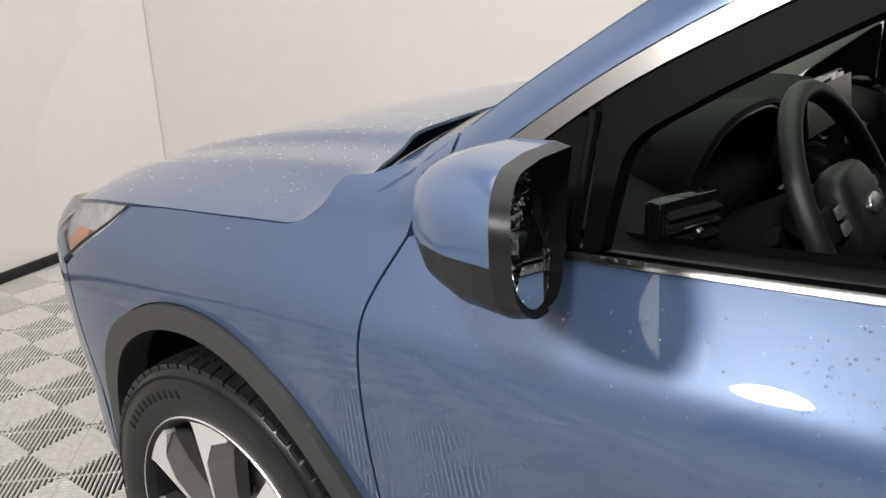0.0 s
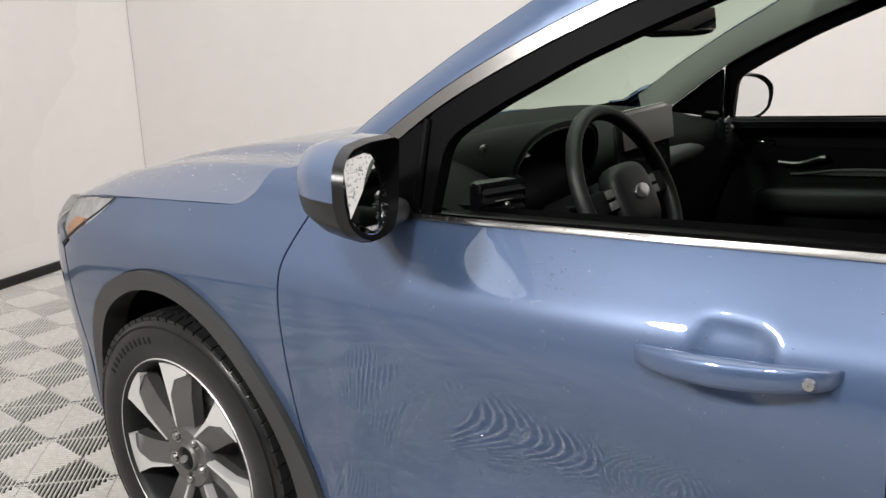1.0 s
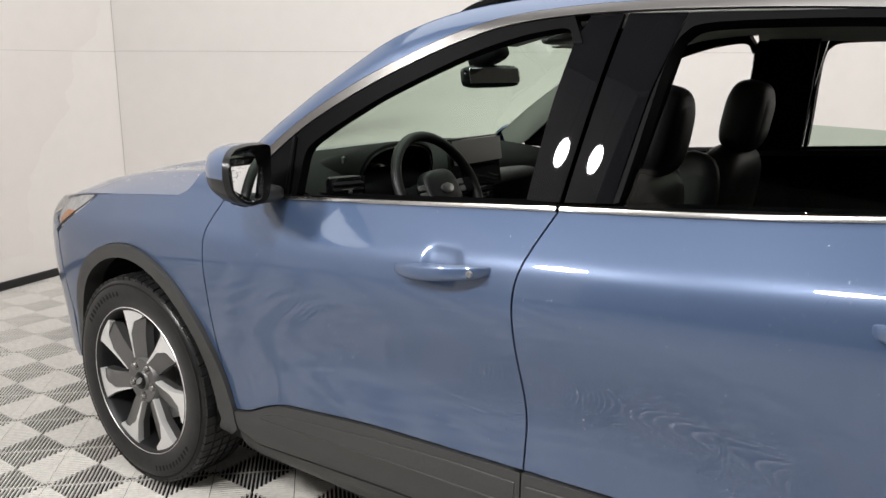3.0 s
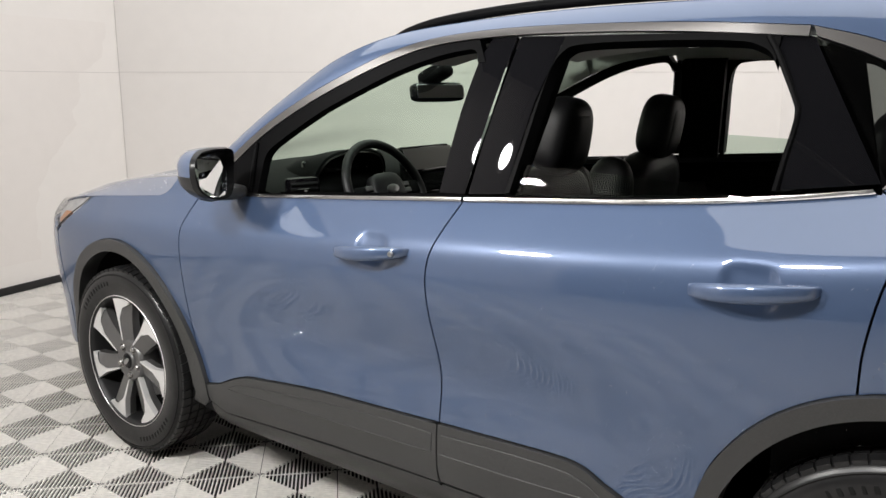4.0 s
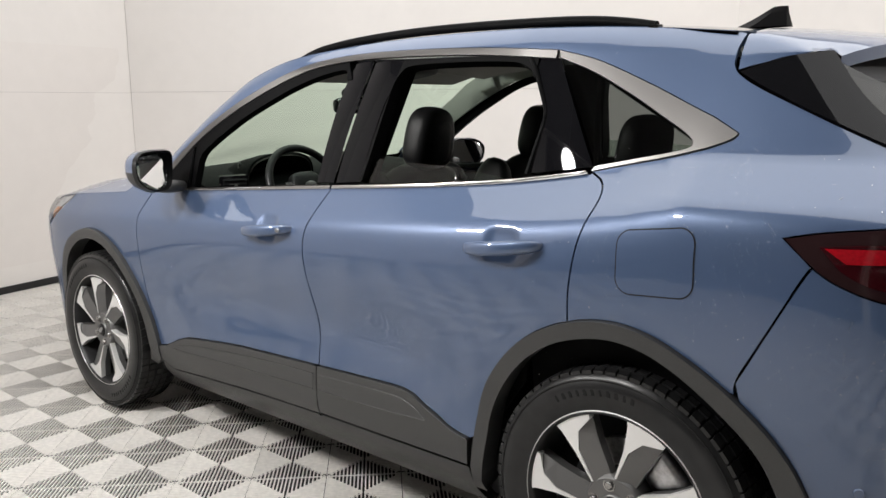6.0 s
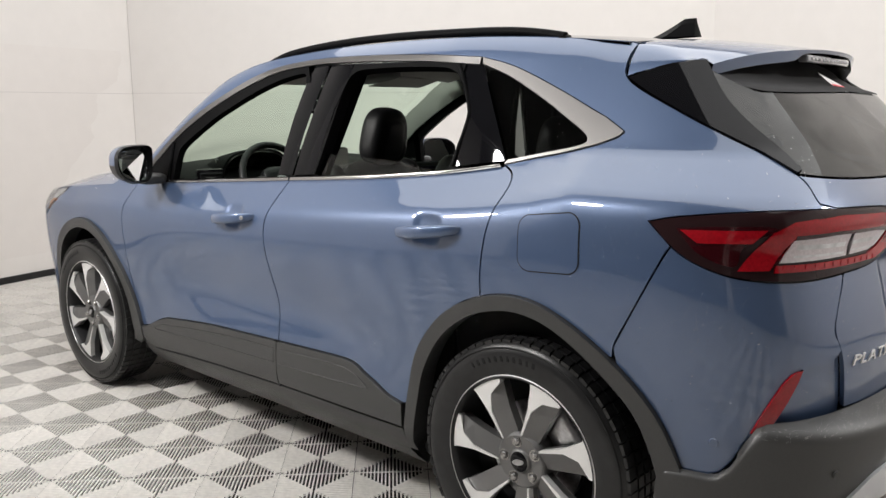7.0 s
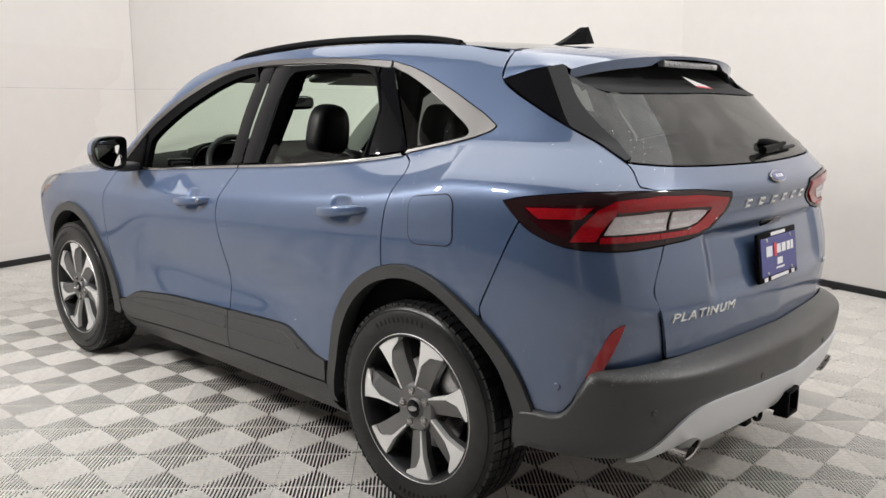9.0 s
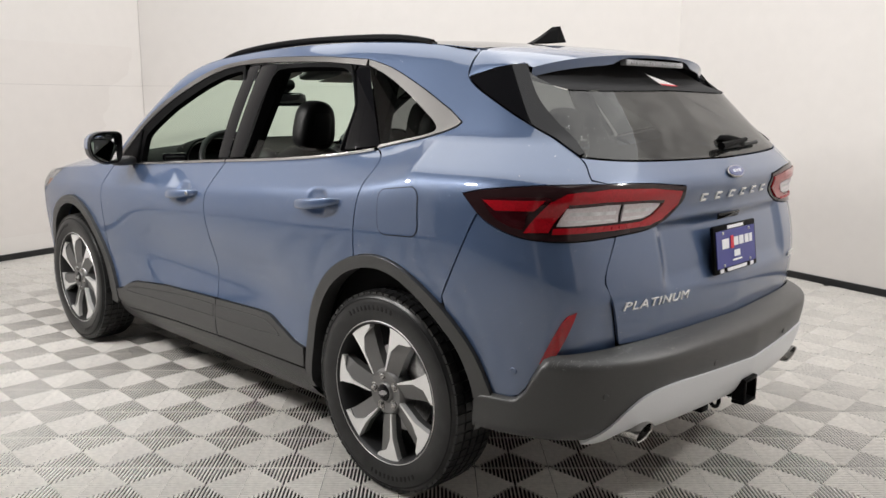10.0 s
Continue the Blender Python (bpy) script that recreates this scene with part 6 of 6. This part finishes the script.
panel("door_lining", [(0.90, 0.45), (0.90, 1.06)] + belt_line(0.86, -0.12, -0.012) + [(-0.14, 0.45)], shell, "dash_plastic", door, out=-0.115, depth=0.0, gap=0, cell=0.05, label="black inner door panel")
panel("door_lining", [(-0.32, 0.45)] + belt_line(-0.30, -1.05, -0.012) + [(-1.0, 0.6), (-0.88, 0.45)], shell, "dash_plastic", rear, out=-0.115, depth=0.0, gap=0, cell=0.05, label="black inner door panel")
panel("load_lining", [(-1.05, 0.6)] + belt_line(-1.05, -1.6, 0.0) + [(-2.02, 1.2), (-2.05, 0.7)], shell, "satin_black", car, out=-0.08, depth=0, gap=0, cell=0.08)
panel("door_insert", curve((0.42, 0.99), (0.25, 1.03), (0.0, 1.045), (-0.12, 1.045)) + [(-0.12, 0.99), (0.1, 0.97), (0.3, 0.955)], shell, "grey_trim", door, out=-0.128, depth=0.01, gap=0, cell=0.05, label="grey satin door insert")
bm = tube([shell(s, z, -0.138) for s, z in curve((0.45, 1.040), (0.40, 1.040), (0.36, 1.050), (0.325, 1.066), (0.31, 1.068))], lambda t: 0.011 + 0.005 * t, 8, flat=0.6)
mirrored(part("inner_handle", bm, "satin_chrome", door, "bright inner door handle"))
bm = cushion(0.62, 0.10, 0.09, 4, 7, at=pose(0.20, 0.755, 0.87, 0, 6, 0))
mirrored(part("door_armrest", bm, "leather", door, "padded black armrest"))
bm = rbox(0.10, 0.02, 0.055, 0.008, 2, at=pose(0.52, 0.775, 1.0))
mirrored(part("switch_panel", bm, "gloss_black", door))

# ---- water on the car ----
rng = random.Random(4)
drop_v, drop_f = [], []


def drop(p, n, r):
    n = n.normalized()
    a = n.cross(Vector((0, 0, 1)) if abs(n.z) < 0.9 else Vector((1, 0, 0))).normalized()
    b = n.cross(a)
    k0, flat, slim = len(drop_v), rng.uniform(0.35, 0.6), rng.uniform(0.7, 1.2)
    for rr, h in ((1.0, 0.0), (0.7, 0.65)):
        for k in range(6):
            q = math.pi / 3 * k
            drop_v.append(p + r * rr * (a * math.cos(q) + b * math.sin(q) * slim) + n * r * flat * h)
    drop_v.append(p + n * r * flat)
    for k in range(6):
        drop_f.extend([(k0 + k, k0 + (k + 1) % 6, k0 + 6 + (k + 1) % 6, k0 + 6 + k), (k0 + 6 + k, k0 + 6 + (k + 1) % 6, k0 + 12)])


def sprinkle(surf, a0, a1, b0, b1, count, big, test=None, up=False, clumps=0):
    spots = [(rng.uniform(a0, a1), rng.uniform(b0, b1)) for _ in range(clumps)]
    for _ in range(count):
        if clumps and rng.random() < 0.6:
            c = rng.choice(spots)
            a, b = rng.gauss(c[0], 0.05), rng.gauss(c[1], 0.04)
        else:
            a, b = rng.uniform(a0, a1), rng.uniform(b0, b1)
        if test and not test(a, b):
            continue
        p = surf(a, b, 0.0012)
        n = surf(a, b, 0.01) - surf(a, b)
        drop(p, n, big * rng.choice((0.35, 0.4, 0.5, 0.6, 0.8, 1.0)))


def off_glass(s, z):
    b = BELT(s)
    return z < b - 0.01


sprinkle(shell, -1.2, 0.9, 0.56, 1.1, 1500, 0.0019, off_glass, clumps=14)
sprinkle(shell, -2.3, -1.25, 0.66, 1.30, 1500, 0.0021, lambda s, z: math.hypot(s + AX, z - HUBZ) > 0.54 and not (s < -1.74 and 1.0 < z < 1.17), clumps=16)
sprinkle(shell, -2.9, -2.2, 0.7, 0.98, 160, 0.0022, clumps=5)
sprinkle(shell, -1.6, 0.7, 1.50, 1.6, 160, 0.002, lambda s, z: 0.025 < ROOFEDGE(s) - z < 0.03 or s < -1.15)
sprinkle(shell, -2.6, -1.8, 1.01, 1.16, 120, 0.0022)
sprinkle(hood_top, 1.1, 2.05, 0.2, 0.80, 700, 0.0038, lambda x, y: x > 1.17 and not (x < 1.22 and y < 0.55), clumps=22)
sprinkle(rear_bumper, -2.9, -2.05, 0.08, 0.36, 420, 0.003, clumps=8)
sprinkle(lambda x, w, o=0.0: shell(x, BELT(x) + 0.005, 0.006 + o), -1.0, 0.85, 0, 1, 70, 0.003)
drops = bpy.data.meshes.new("water_drops")
mp = [o for o in bpy.data.objects if o.name.startswith("mirror_pane")][0].data.vertices
ys, zs = [v.co.y for v in mp], [v.co.z for v in mp]
cy, cz = (max(ys) + min(ys)) / 2, (max(zs) + min(zs)) / 2
hy, hz = (max(ys) - min(ys)) / 2, (max(zs) - min(zs)) / 2
lean_of = np.linalg.lstsq(np.array([(v.co.y - cy, v.co.z - cz, 1.0) for v in mp]), np.array([v.co.x for v in mp]), rcond=None)[0]
for _ in range(560):
    u, v = rng.uniform(-0.93, 0.93), rng.uniform(-0.93, 0.93)
    if abs(u) ** 3 + abs(v) ** 3 < 0.8:
        y, z = hy * u - 0.03 * max(0.0, -v) * max(0.0, u), hz * v * (1 - 0.3 * max(0, u))
        drop(Vector((lean_of[0] * y + lean_of[1] * z + lean_of[2] - 0.0005, cy + y, cz + z)), Vector((-1, lean_of[0], lean_of[1])), rng.choice((0.0008, 0.0012, 0.0016, 0.0024)))
drops.from_pydata([tuple(v) for v in drop_v], [], drop_f)
drops.polygons.foreach_set("use_smooth", [True] * len(drops.polygons))
drops.materials.append(MATS["water"])
tagged(new("water_drops", drops), "scattered clear water drops standing on the wet paint", "water drops", kind="stuff")


# ---- floor ----
TILE, TURNED, OFF_U, OFF_V = 0.2895, 45.1, -0.278, -0.133
bm = bmesh.new()
bm.faces.new([bm.verts.new((x * 1.6, y * 1.6, -0.016)) for x, y in CORNERS][::-1])
floor = tagged(finish("floor", bm, "slab", smooth=0), "dark concrete under open-ribbed pale grey plastic floor tiles", "floor", kind="structure")


def tile_data():
    """One tile: ribs square to each edge, meeting along the two diagonals."""
    verts, faces = [], []
    count, h = 20, TILE / 2 - 0.0016
    pitch, deep = TILE / count, 0.0062
    w, crown = pitch * 0.20, pitch * 0.12
    for q in range(4):
        turn = Matrix.Rotation(math.pi / 2 * q, 3, "Z")
        for k in range(count):
            c = -TILE / 2 + (k + 0.5) * pitch
            l0, l1 = (max(abs(c + s * w) + 0.0012, 0.004) for s in (-1, 1))
            if h - max(l0, l1) < 0.002:
                continue
            n = len(verts)
            for z, e in ((0, crown), (-deep, w)):
                verts += [turn @ Vector(p) for p in ((c - e, h, z), (c + e, h, z), (c + e, l1, z), (c - e, l0, z))]
            faces += [(n, n + 3, n + 2, n + 1), (n, n + 4, n + 7, n + 3), (n + 1, n + 2, n + 6, n + 5), (n, n + 1, n + 5, n + 4), (n + 2, n + 3, n + 7, n + 6)]
        # the low rail that ties the ribs' ends together, and the one along the diagonal
        for (ax, ay), (bx, by), wide, top_z in (((-h, h - 0.0008), (h, h - 0.0008), 0.0009, -0.0055), ((0.003, 0.003), (h - 0.002, h - 0.002), 0.0009, -0.006)):
            d = Vector((bx - ax, by - ay)).normalized() * wide
            n = len(verts)
            for z in (top_z, top_z - 0.002):
                verts += [turn @ Vector(p) for p in ((ax - d.y, ay + d.x, z), (bx - d.y, by + d.x, z), (bx + d.y, by - d.x, z), (ax + d.y, ay - d.x, z))]
            faces += [(n, n + 3, n + 2, n + 1), (n, n + 1, n + 5, n + 4), (n + 2, n + 3, n + 7, n + 6), (n, n + 4, n + 7, n + 3)]
    return [tuple(v) for v in verts], faces


tv, tf = tile_data()
tile_mesh = bpy.data.meshes.new("tile")
tile_mesh.from_pydata(tv, [], tf)
tile_mesh.materials.append(MATS["tile_plastic"])
ca, sa = math.cos(radians(TURNED)), math.sin(radians(TURNED))
spots = []
for i in range(-35, 36):
    for j in range(-35, 36):
        u, v = (i + OFF_U + 0.5) * TILE, (j + OFF_V + 0.5) * TILE
        x, y = u * ca - v * sa, u * sa + v * ca
        inside = True
        for k in range(N):
            (ax, ay), (bx, by) = CORNERS[k], CORNERS[(k + 1) % N]
            dx, dy = bx - ax, by - ay
            if ((x - ax) * dy - (y - ay) * dx) / math.hypot(dx, dy) < -0.14:
                inside = False
        if inside:
            spots.append((x, y))
spots.sort(key=lambda p: math.hypot((p[0] + 0.9) / 1.25, p[1] - 0.9))
for x, y in spots[:300]:
    tile = new("tile", tile_mesh)
    tile.parent = floor
    tile.matrix_basis = pose(x, y, 0, 0, 0, TURNED)
base_v, base_f = np.array(tv), np.array([f for f in tf])
rot = np.array([[ca, -sa, 0], [sa, ca, 0], [0, 0, 1]])
rest = spots[300:]
turned = base_v @ rot.T
all_v = np.concatenate([turned + (x, y, 0) for x, y in rest])
all_f = np.concatenate([base_f + k * len(base_v) for k in range(len(rest))])
far_mesh = bpy.data.meshes.new("tiles")
far_mesh.from_pydata(all_v.tolist(), [], all_f.tolist())
far_mesh.materials.append(MATS["tile_plastic"])
far = new("tiles", far_mesh)
far.parent = floor
tagged(far, "open-ribbed pale grey plastic floor tiles", kind="stuff")
